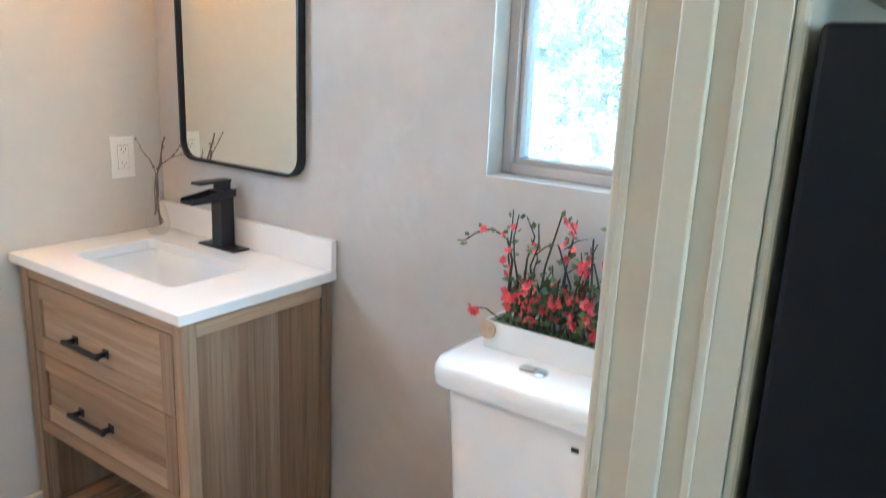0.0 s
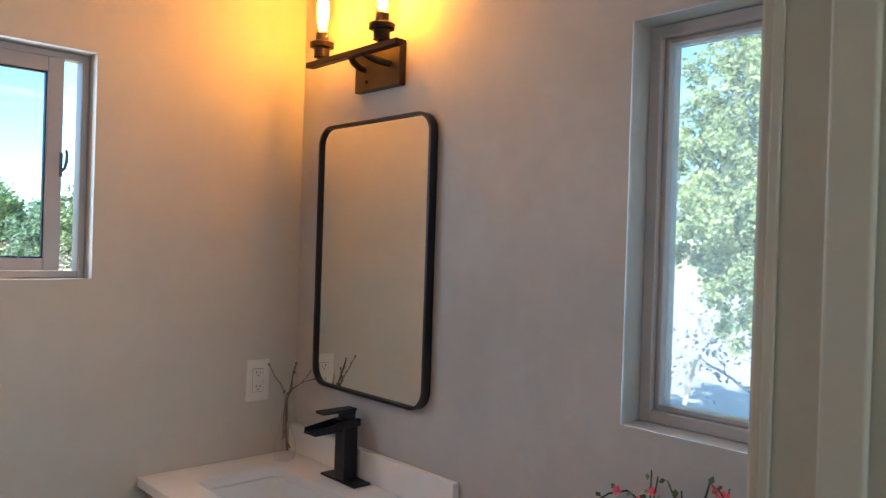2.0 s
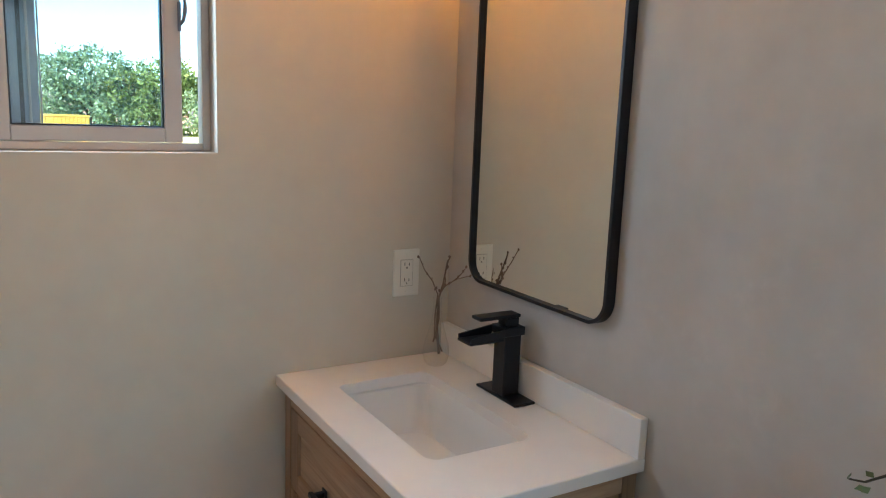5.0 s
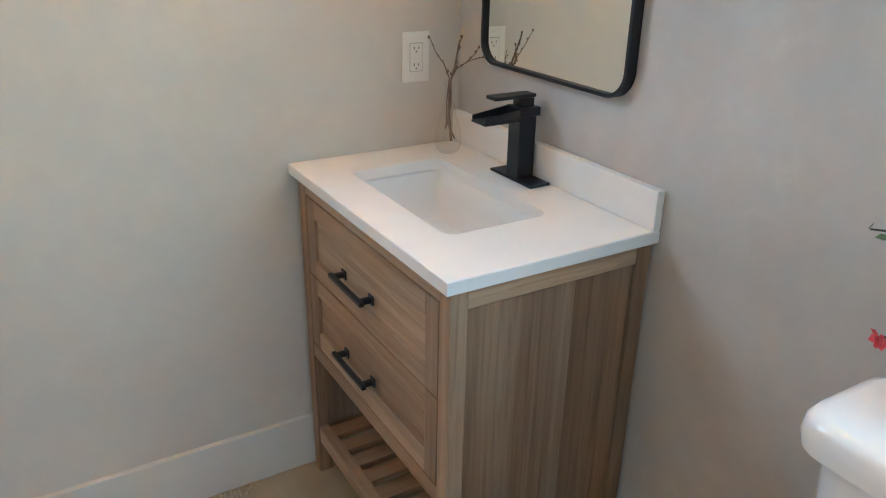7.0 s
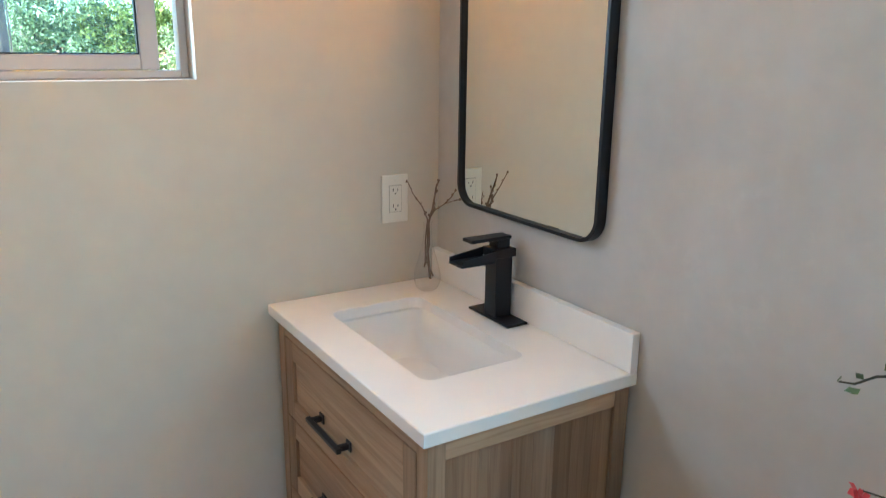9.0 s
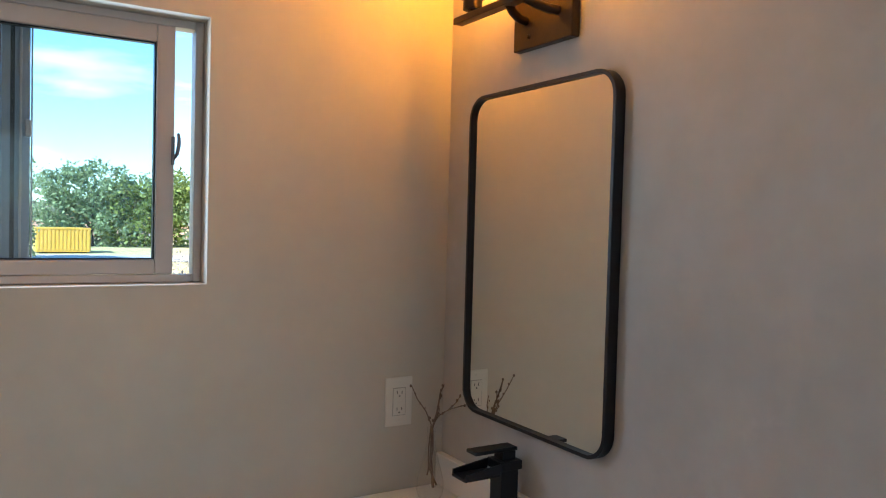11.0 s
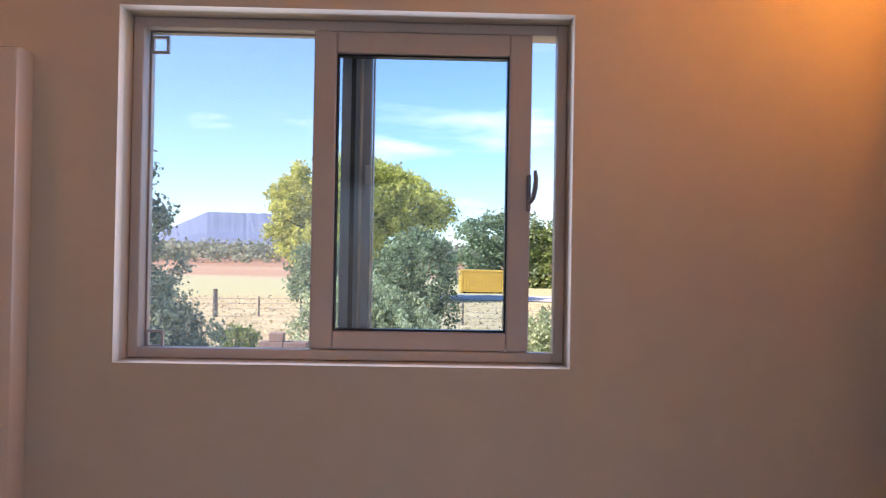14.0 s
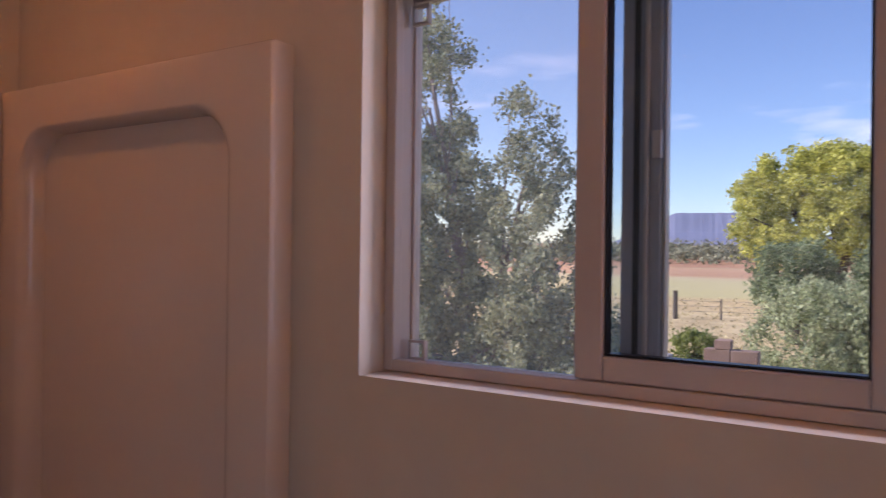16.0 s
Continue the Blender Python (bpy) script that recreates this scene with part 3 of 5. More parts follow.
def faucet():
    f = thing("faucet", "matte black square waterfall faucet on the countertop", "faucet")
    cx, cy, z = 0.350, -0.052, 0.8795
    part("base_plate", rounded_box(cx - 0.078, cx + 0.078, cy - 0.028, cy + 0.028, z, z + 0.006, 0.002), M_black, f)
    part("column", rounded_box(cx - 0.022, cx + 0.022, cy - 0.022, cy + 0.022, z + 0.006, z + 0.150, 0.002), M_black, f)
    # open trough spout
    sp = part("spout", rounded_box(cx - 0.027, cx + 0.027, cy - 0.028, cy + 0.028, z + 0.146, z + 0.166, 0.002), M_black, f)
    part("trough", rounded_box(cx - 0.027, cx + 0.027, cy - 0.118, cy - 0.0285, z + 0.137, z + 0.143, 0.0015), M_black, sp)
    for s in (-1, 1):
        a, b = sorted((cx + s * 0.027, cx + s * 0.023))
        bm = boxes((a, b, cy - 0.116, cy - 0.0285, z + 0.1435, z + 0.164))
        for vv in bm.verts:
            if vv.co.y < cy - 0.1 and vv.co.z > z + 0.15:
                vv.co.z -= 0.012
        part("lip", bm, M_black, sp)
    part("neck", rounded_box(cx - 0.017, cx + 0.017, cy - 0.017, cy + 0.017, z + 0.166, z + 0.186, 0.002), M_black, f)
    part("lever", rounded_box(cx - 0.019, cx + 0.019, cy - 0.088, cy + 0.020, z + 0.186, z + 0.194, 0.002), M_black, f, "flat black lever")


faucet()


# ---- mirror ----
def wall_mirror():
    m = thing("wall_mirror", "tall rounded rectangular mirror in thin black metal frame", "mirror")
    cx, cz, hx, hz = 0.3795, 1.4775, 0.2485, 0.3735
    n = 8
    o = superellipse(cx, cz, hx, hz, 0.055, n)
    i = superellipse(cx, cz, hx - 0.008, hz - 0.008, 0.047, n)
    yb, yf = -0.002, -0.026
    rings = [[(x, yb, z) for x, z in o], [(x, yf + 0.001, z) for x, z in o], [(x, yf, z) for x, z in superellipse(cx, cz, hx - 0.001, hz - 0.001, 0.054, n)],
             [(x, yf, z) for x, z in i], [(x, yb, z) for x, z in i], [(x, yb, z) for x, z in o]]
    part("frame", loft(rings), M_black, m, "thin black metal frame", True)
    q = superellipse(cx, cz, hx - 0.0085, hz - 0.0085, 0.0465, n)
    bm = loft([[(x, -0.004, z) for x, z in q], [(x, -0.017, z) for x, z in q]], True, True)
    part("mirror_glass", bm, M_mirror, m, "clear mirror glass")


wall_mirror()


# ---- sconce ----
def sconce():
    s = thing("wall_sconce", "dark bronze two-bulb vanity light with clear glass shades", "wall lamp")
    part("back_plate", rounded_box(0.296, 0.493, -0.022, -0.001, 1.930, 2.048, 0.003), M_bronze, s)
    part("screw", lathe(((0.0, 0.006), (0.004, 0.006), (0.005, 0.0)), (0, 0, 0), 12), M_bronze, s).matrix_basis = pose(0.352, -0.022, 1.955, 90)
    for dx in (-0.055, 0.055):
        part("arm", tube([(0.394 + dx, -0.022, 1.990), (0.394 + dx * 0.9, -0.045, 1.992), (0.394 + dx * 0.7, -0.070, 2.000), (0.394 + dx * 0.5, -0.088, 2.010)], 0.0095, 10), M_bronze, s, smooth=True)
    part("bar", rounded_box(0.172, 0.576, -0.104, -0.078, 2.005, 2.020, 0.002), M_bronze, s)
    for x in (0.235, 0.505):
        cup = part("lamp_holder", lathe(((0.0, 2.020), (0.011, 2.020), (0.011, 2.026), (0.0215, 2.027), (0.0215, 2.052), (0.023, 2.053), (0.033, 2.054), (0.0335, 2.066), (0.031, 2.068), (0.0175, 2.069), (0.0175, 2.092), (0.0155, 2.094), (0.0, 2.094)), (x, -0.0925, 0)), M_bronze, s, smooth=True)
        sh = part("shade", lathe(((0.018, 2.0695), (0.042, 2.0705), (0.042, 2.222)), (x, -0.0925, 0), 32), M_shade, s, "clear glass cylinder shade", True)
        sh.visible_shadow = False
        b = part("bulb", lathe(((0.013, 2.0945), (0.0145, 2.106), (0.022, 2.138), (0.0285, 2.170), (0.0295, 2.183), (0.026, 2.198), (0.016, 2.208), (0.0, 2.212)), (x, -0.0925, 0), 20), M_shade, s, "clear pear-shaped filament bulb", True)
        b.visible_shadow = False
        part("filament", lathe(((0.0, 2.103), (0.0095, 2.105), (0.0125, 2.120), (0.0165, 2.155), (0.0155, 2.176), (0.009, 2.188), (0.0, 2.190)), (x, -0.0925, 0), 14), M_bulb, b, "glowing amber filament cage", True)


sconce()


# ---- recessed light over the bath, which throws the shade under the lips of the surround ----
def downlight():
    d = thing("recessed_downlight", "round warm white recessed downlight in the ceiling", "ceiling light")
    x, y = DLX, DLY
    part("trim_ring", lathe(((0.060, H + 0.002), (0.060, H - 0.006), (0.064, H - 0.009), (0.100, H - 0.006), (0.103, H - 0.0005)), (x, y, 0), 32), M_plate, d, smooth=True)
    part("can", lathe(((0.060, H + 0.0022), (0.062, H + 0.070), (0.0, H + 0.072)), (x, y, 0), 32), M_plate, d, smooth=True)
    part("diffuser", lathe(((0.0, H + 0.040), (0.050, H + 0.040), (0.056, H + 0.046), (0.058, H + 0.060)), (x, y, 0), 32), M_downlight, d, "glowing warm diffuser")


downlight()


# ---- outlet ----
def outlet():
    o = thing("wall_outlet", "ivory duplex wall outlet with cover plate", "outlet")
    cy, cz = -0.132, 1.103
    part("cover_plate", rounded_box(0.0005, 0.0065, cy - 0.0375, cy + 0.0375, cz - 0.0615, cz + 0.0615, 0.0025), M_plate, o)
    # thin darker plate that paints the shade of the seam round the insert
    part("gap_shade_plate", boxes((0.0064, 0.0069, cy - 0.0182, cy + 0.0182, cz - 0.0350, cz + 0.0350)), M_gap_shade, o)
    ins = part("insert", rounded_box(0.0070, 0.0085, cy - 0.0168, cy + 0.0168, cz - 0.0335, cz + 0.0335, 0.0008), M_plate, o)
    for s in (-1, 1):
        z = cz + s * 0.0205
        part("slot", boxes((0.0083, 0.0088, cy - 0.0075, cy - 0.0055, z - 0.001, z + 0.007)), M_slot, ins)
        part("slot", boxes((0.0083, 0.0088, cy + 0.0055, cy + 0.0075, z - 0.001, z + 0.0055)), M_slot, ins)
        part("slot", boxes((0.0083, 0.0088, cy - 0.002, cy + 0.002, z - 0.0085, z - 0.005)), M_slot, ins)
        part("button", rounded_box(0.0086, 0.0092, cy - 0.009, cy + 0.009, cz + s * 0.0045 - 0.003, cz + s * 0.0045 + 0.003, 0.0002, 1), M_plate, ins)
        part("screw", lathe(((0.0, 0.0015), (0.0025, 0.001), (0.003, 0.0)), (0, 0, 0), 10), M_plate, o).matrix_basis = pose(0.0065, cy, cz + s * 0.048, 0, 90)


outlet()


# ---- vase with twigs ----
def wiggle(a, b, n, amp, rng):
    a, b = Vector(a), Vector(b)
    pts = [a.lerp(b, k / n) for k in range(n + 1)]
    for p in pts[1:-1]:
        p += Vector((rng.uniform(-amp, amp), rng.uniform(-amp, amp), rng.uniform(-amp, amp) * 0.5))
    return pts


def joined(parts):
    """Several small bmeshes as one."""
    out = bmesh.new()
    for b in parts:
        me = bpy.data.meshes.new("t")
        b.to_mesh(me)
        b.free()
        out.from_mesh(me)
        bpy.data.meshes.remove(me)
    return out


def bud(p, r):
    bm = bmesh.new()
    bmesh.ops.create_icosphere(bm, subdivisions=1, radius=r, matrix=Matrix.Translation(p) @ Matrix.Diagonal((1, 1, 1.4, 1)))
    return bm


def twig_vase():
    rng = random.Random(5)
    x, y, z = 0.098, -0.090, 0.8795
    v = thing("glass_vase", "clear pear-shaped glass bud vase on the countertop", "vase")
    prof = ((0.0, 0.0), (0.020, 0.0005), (0.029, 0.010), (0.034, 0.028), (0.032, 0.050), (0.024, 0.080), (0.015, 0.112), (0.0095, 0.145), (0.0105, 0.172), (0.0125, 0.178))
    ob = part("glass", lathe([(r, h) for r, h in prof], (x, y, z), 28), M_clear, v, "thin clear glass", True)
    ob.visible_shadow = False
    t = thing("twig_bunch", "bare brown budding twigs in a glass vase", "twigs")
    rx, ry = 0.53, 0.85

    def at(s, h, d=0.0):
        d += max(0.0, h - 0.10) * 0.30
        h = h if h < 0.19 else 0.19 + (h - 0.19) * 0.78
        return (x + 1.3 * s * rx + d * ry, y + 1.3 * s * ry - d * rx, z + h)
    stems = [
        [at(0.012, 0.035), at(-0.004, 0.08), at(-0.004, 0.13), at(0.0, 0.19), at(-0.010, 0.235), at(-0.026, 0.275), at(-0.036, 0.318)],
        [at(0.006, 0.03, 0.004), at(0.0, 0.10), at(0.002, 0.18), at(0.010, 0.23), at(0.016, 0.30), at(0.022, 0.325)],
        [at(-0.006, 0.06, 0.003), at(0.004, 0.12), at(0.003, 0.19, 0.004), at(0.014, 0.225, 0.01), at(0.034, 0.250, 0.015), at(0.064, 0.268, 0.02)],
        [at(0.030, 0.245, 0.014), at(0.044, 0.270, 0.012), at(0.052, 0.294, 0.01)],
        [at(0.008, 0.20, -0.01), at(0.014, 0.232, -0.018), at(0.012, 0.262, -0.024)],
    ]
    for i, s in enumerate(stems):
        r0 = (0.0022, 0.0036, 0.0021, 0.0015, 0.0015)[i]
        st = part("twig", tube(s, [r0 * (1 - 0.55 * k / (len(s) - 1)) for k in range(len(s))], 7), M_twig, t, smooth=True)
        buds = []
        for k in range(2 if len(s) > 4 else 1, len(s)):
            if Vector(s[k]).z > z + 0.2:
                for _ in range(2):
                    p = Vector(s[k]).lerp(Vector(s[k - 1]), rng.random() * 0.8)
                    buds.append(bud(p + Vector((rng.uniform(-1, 1), rng.uniform(-1, 1), 0)) * 0.0035, rng.uniform(0.0018, 0.0031)))
        if buds:
            tagged(part("buds", joined(buds), M_twig, st), kind="stuff")


twig_vase()


# ---- toilet ----
def toilet():
    t = thing("toilet", "white two-piece porcelain toilet with top flush button", "toilet")
    cx = 1.435

    def slab(hx, y0, y1, z, r, k=5):
        return [(x, y, z) for x, y in superellipse(cx, (y0 + y1) / 2, hx, (y1 - y0) / 2, r, k)]
    part("tank", loft([slab(0.175, -0.185, -0.03, 0.40, 0.04), slab(0.185, -0.195, -0.025, 0.43, 0.045), slab(0.210, -0.205, -0.02, 0.779, 0.05)], True, True), M_porcelain, t, smooth=True)
    lid = part("tank_lid", loft([slab(0.218, -0.214, -0.012, 0.7795, 0.050), slab(0.235, -0.226, -0.008, 0.785, 0.056), slab(0.238, -0.228, -0.007, 0.803, 0.057), slab(0.235, -0.226, -0.008, 0.821, 0.056), slab(0.227, -0.219, -0.011, 0.832, 0.052), slab(0.211, -0.205, -0.016, 0.8375, 0.045), slab(0.10, -0.15, -0.07, 0.8395, 0.03)], True, True), M_porcelain, t, smooth=True)
    oval = [superellipse(1.410, -0.150, 0.031 - k, 0.018 - k, 0.0175 - k, 6) for k in (0.0, 0.0, 0.002)]
    b = part("flush_button", loft([[(x, y, z) for x, y in o] for o, z in zip(oval, (0.837, 0.8425, 0.844))], False, True), M_chrome, lid, "oval chrome dual flush button", True)
    part("button_gap", boxes((1.4095, 1.4105, -0.165, -0.135, 0.8438, 0.8444)), M_slot, b)
    part("emblem", rounded_box(1.530, 1.545, -0.2085, -0.2065, 0.735, 0.745, 0.0005), M_slot, t, "small dark mark")
    rings = []
    for z, hx, y0, y1, r in ((0.0, 0.105, -0.50, -0.05, 0.09), (0.05, 0.10, -0.49, -0.06, 0.09), (0.20, 0.105, -0.52, -0.06, 0.10), (0.32, 0.16, -0.64, -0.04, 0.15), (0.385, 0.185, -0.69, -0.03, 0.17), (0.395, 0.182, -0.688, -0.032, 0.17)):
        rings.append(slab(hx, y0, y1, z, r, 8))
    part("bowl", loft(rings, True, True), M_porcelain, t, smooth=True)
    part("seat", loft([slab(0.187, -0.69, -0.225, 0.3955, 0.175, 8), slab(0.190, -0.693, -0.222, 0.405, 0.178, 8), slab(0.187, -0.69, -0.225, 0.415, 0.175, 8)], True, True), M_porcelain, t, smooth=True)
    part("seat_cover", loft([slab(0.187, -0.69, -0.225, 0.4155, 0.175, 8), slab(0.190, -0.693, -0.222, 0.425, 0.178, 8), slab(0.175, -0.68, -0.235, 0.436, 0.165, 8)], True, True), M_porcelain, t, smooth=True)


toilet()


# ---- planter with blossom branches ----
def blossom_planter():
    rng = random.Random(11)
    X0, X1, Y0, Y1, Z = 1.258, 1.60, -0.098, -0.026, 0.8395
    p = thing("planter_box", "white rectangular planter with a round wooden tag", "planter")
    bm = boxes((X0, X1, Y0, Y1, Z, Z + 0.006), (X0, X0 + 0.005, Y0, Y1, Z + 0.006, Z + 0.058), (X1 - 0.005, X1, Y0, Y1, Z + 0.006, Z + 0.058),
               (X0 + 0.005, X1 - 0.005, Y0, Y0 + 0.005, Z + 0.006, Z + 0.058), (X0 + 0.005, X1 - 0.005, Y1 - 0.005, Y1, Z + 0.006, Z + 0.058))
    part("box", bm, M_plant, p)
    part("moss", rounded_box(X0 + 0.006, X1 - 0.006, Y0 + 0.006, Y1 - 0.006, Z + 0.0065, Z + 0.052, 0.004), M_leaf, p, "dark green moss filling")
    tg = part("tag", lathe(((0.0, 0.0), (0.020, 0.0), (0.0205, 0.001), (0.0205, 0.004), (0.020, 0.005), (0.0, 0.005)), (0, 0, 0), 24), M_tag, p, "round wood slice tag")
    tg.matrix_basis = pose(X0 + 0.010, Y0 - 0.001, Z + 0.040, 90, 0, 0)
    f = thing("blossom_branches", "dark branches with red quince blossoms standing in the planter", "flowers")
    tips, flowers, leaves = [], [], []

    def flower(c, r):
        c = Vector(c)
        ax = Vector((rng.uniform(-1, 1), rng.uniform(-1.2, 0.2), rng.uniform(-0.4, 0.8))).normalized()
        u = ax.orthogonal().normalized()
        w = ax.cross(u)
        bm = bmesh.new()
        n = 6
        for k in range(n):
            a = k * math.tau / n + rng.uniform(-0.2, 0.2)
            d, s = math.cos(a) * u + math.sin(a) * w, -math.sin(a) * u + math.cos(a) * w
            lift = rng.uniform(0.3, 0.7) * r
            q = [c, c + d * r * 0.55 + s * r * 0.42 + ax * lift * 0.5, c + d * r + ax * lift, c + d * r * 0.55 - s * r * 0.42 + ax * lift * 0.5]
            bm.faces.new([bm.verts.new(v) for v in q])
        bmesh.ops.create_icosphere(bm, subdivisions=1, radius=r * 0.25, matrix=Matrix.Translation(c + ax * r * 0.2))
        return bm

    def leaf(c, size):
        c = Vector(c)
        d = Vector((rng.uniform(-1, 1), rng.uniform(-1, 0.4), rng.uniform(-0.3, 1))).normalized()
        s = d.orthogonal().normalized() * 0.32
        bm = bmesh.new()
        q = [c, c + (d * 0.5 + s) * size, c + d * size, c + (d * 0.5 - s) * size]
        bm.faces.new([bm.verts.new(v) for v in q])
        return bm

    fi, li = [], []
    for k in range(38):
        bx = X0 + 0.03 + (X1 - X0 - 0.05) * (k + rng.random() * 0.6) / 38
        by = rng.uniform(Y0 + 0.015, Y1 - 0.015)
        h = rng.uniform(0.10, 0.20) if k % 3 else rng.uniform(0.19, 0.25)
        top = Vector((bx + rng.uniform(-0.03, 0.04), min(by + rng.uniform(-0.035, 0.02), -0.014), Z + 0.05 + h))
        pts = wiggle((bx, by, Z + 0.045), top, 5, 0.007, rng)
        if k == 1:      # a spray that bends over to the side
            pts = [Vector(q) for q in ((bx, by, Z + 0.045), (bx - 0.004, by, 0.97), (bx + 0.006, by - 0.01, 1.03), (bx - 0.008, by - 0.012, 1.074), (bx - 0.045, by - 0.012, 1.090), (bx - 0.085, by - 0.012, 1.074), (bx - 0.110, by - 0.014, 1.054), (bx - 0.130, by - 0.016, 1.050))]
        if k == 2:
            pts = [Vector(q) for q in ((bx, by, Z + 0.045), (bx + 0.02, by, 0.95), (bx + 0.03, by - 0.01, 1.04), (bx + 0.045, by - 0.012, 1.09), (bx + 0.024, by - 0.012, 1.128))]
        if k % 5 == 4:    # some arch over
            o = rng.choice((-1, 1)) * rng.uniform(0.04, 0.07)
            pts = pts[:4] + [top + Vector((o * 0.35, 0, 0.008)), top + Vector((o * 0.8, -0.005, 0.0)), top + Vector((o * 1.2, -0.008, -0.022))]
        st = part("branch", tube(pts, [0.0032 * (1 - 0.6 * i / (len(pts) - 1)) for i in range(len(pts))], 6), M_stem, f)
        fb, lb = [], []
        for i in range(2, len(pts)):
            for _ in range(2):
                q = pts[i].lerp(pts[i - 1], rng.random())
                q = q + Vector((rng.uniform(-0.008, 0.008), rng.uniform(-0.010, 0.002), rng.uniform(-0.006, 0.006)))
                if q.y > -0.012:
                    q.y = -0.012
                if rng.random() < ((0.62 if i < len(pts) - 2 else 0.0) if k == 1 else 0.36):
                    fb.append(flower(q, rng.uniform(0.0085, 0.0125)))
                if rng.random() < (1.0 if k == 1 else 0.7):
                    lb.append(leaf(q, rng.uniform(0.012, 0.022)))
        if k < 22:      # low blossoms over the rim
            fb.append(flower((bx + rng.uniform(-0.012, 0.012), by - 0.02, Z + 0.07 + rng.uniform(0.0, 0.08)), rng.uniform(0.009, 0.0135)))
        for _ in range(7):
            lb.append(leaf((bx + rng.uniform(-0.012, 0.012), by + rng.uniform(-0.012, 0.008), Z + 0.055 + rng.uniform(0, 0.10)), rng.uniform(0.016, 0.030)))
        if fb:
            part("blossoms", joined(fb), M_petal, st, "red five-petal blossoms")
        part("leaves", joined(lb), M_leaf, st, "narrow dark green leaves")
    # one blossom hanging over the planter's end
    st = part("branch", tube([(X0 + 0.02, -0.06, Z + 0.05), (X0 - 0.015, -0.07, Z + 0.072), (X0 - 0.042, -0.075, Z + 0.070)], [0.002, 0.0016, 0.0012], 6), M_stem, f)
    part("blossoms", joined([flower((X0 - 0.044, -0.078, Z + 0.068), 0.016), flower((X0 - 0.040, -0.076, Z + 0.062), 0.012)]), M_petal, st, "red five-petal blossoms")


blossom_planter()


# ---- bath with surround ----
def tub_surround():
    t = thing("bath_surround", "glossy white one-piece bath and shower surround", "bath")
    Y0, Y1, Z1 = YS + 0.002, -1.474, 1.897
    D = 0.046
    k = 8
    cy, cz = (Y0 + Y1) / 2, (0.42 + Z1) / 2
    hy, hz = (Y1 - Y0) / 2, (Z1 - 0.42) / 2

    def wall_panel(name, put):
        outer = superellipse(cy, cz, hy, hz, 0.004, k)
        o2 = superellipse(cy, cz, hy - 0.010, hz - 0.010, 0.010, k)
        rings = [[put(0.0, a, b) for a, b in outer], [put(D - 0.008, a, b) for a, b in outer], [put(D - 0.002, a, b) for a, b in superellipse(cy, cz, hy - 0.003, hz - 0.003, 0.006, k)], [put(D, a, b) for a, b in o2]]
        # rounded lip, then a hollow that curves back to the wall
        for q in range(7):
            w = q / 6 * math.pi / 2
            side, deep = 0.080 + 0.034 * math.sin(w), 0.040 * (1 - math.cos(w))
            rings.append([put(D - deep, a, b) for a, b in superellipse(cy, cz - 0.018, hy - side, hz - 0.062 - 0.014 * math.sin(w), 0.095 - 0.012 * math.sin(w), k)])
        part(name, loft(rings, False, True), M_acrylic, t, smooth=True)
    wall_panel("end_panel", lambda d, a, b: (0.001 + d, a, b))
    wall_panel("end_panel", lambda d, a, b: (XE - 0.001 - d, a, b))
    part("back_panel", rounded_box(D + 0.001, XE - D - 0.001, Y0, Y0 + 0.03, 0.42, Z1, 0.008, 3), M_acrylic, t, smooth=True)
    # the bath: rim, inner well, apron
    cx, cy2 = XE / 2, (YS + 0.002 - 1.50) / 2
    hx, hy2 = XE / 2 - 0.002, (-1.50 - YS - 0.002) / 2

    def rg(a, b, z, r):
        return [(x, y, z) for x, y in superellipse(cx, cy2, a, b, r, k)]
    part("tub", loft([rg(hx, hy2, 0.0, 0.01), rg(hx, hy2, 0.405, 0.01), rg(hx - 0.01, hy2 - 0.01, 0.418, 0.015), rg(hx - 0.09, hy2 - 0.07, 0.418, 0.12), rg(hx - 0.11, hy2 - 0.09, 0.40, 0.12), rg(hx - 0.20, hy2 - 0.14, 0.10, 0.10)], True, True), M_acrylic, t, smooth=True)


tub_surround()


# ---- bath mat ----
def bath_mat():
    rng = random.Random(3)
    m = thing("bath_mat", "cream woven cotton mat with knotted fringe on the floor", "rug")
    X0, X1, Y0, Y1 = 0.075, 0.86, -1.26, -0.675
    for i in range(18):
        y0 = Y0 + (Y1 - Y0) * i / 18
        part("woven_band", rounded_box(X0, X1, y0 + 0.0005, y0 + (Y1 - Y0) / 18 - 0.0005, 0.0005, 0.009 + 0.002 * (i % 2), 0.003), M_rug, m)
    for side, xa, sgn in ((0, X0, -1), (1, X1, 1)):
        strands = []
        for i in range(130):
            y = Y0 + (Y1 - Y0) * (i + rng.random()) / 130
            L = rng.uniform(0.035, 0.062)
            bend = rng.uniform(-0.03, 0.03)
            hgt = rng.uniform(0.004, 0.014)
            strands.append(tube([(xa, y, 0.006), (xa + sgn * L * 0.35, y + bend * 0.3, hgt + 0.004), (xa + sgn * L * 0.7, y + bend, hgt), (xa + sgn * L, y + bend * 1.2, 0.004)], [0.0022, 0.0024, 0.0020, 0.0014], 5))
        part("fringe", joined(strands), M_rug, m, "twisted cream fringe")


bath_mat()


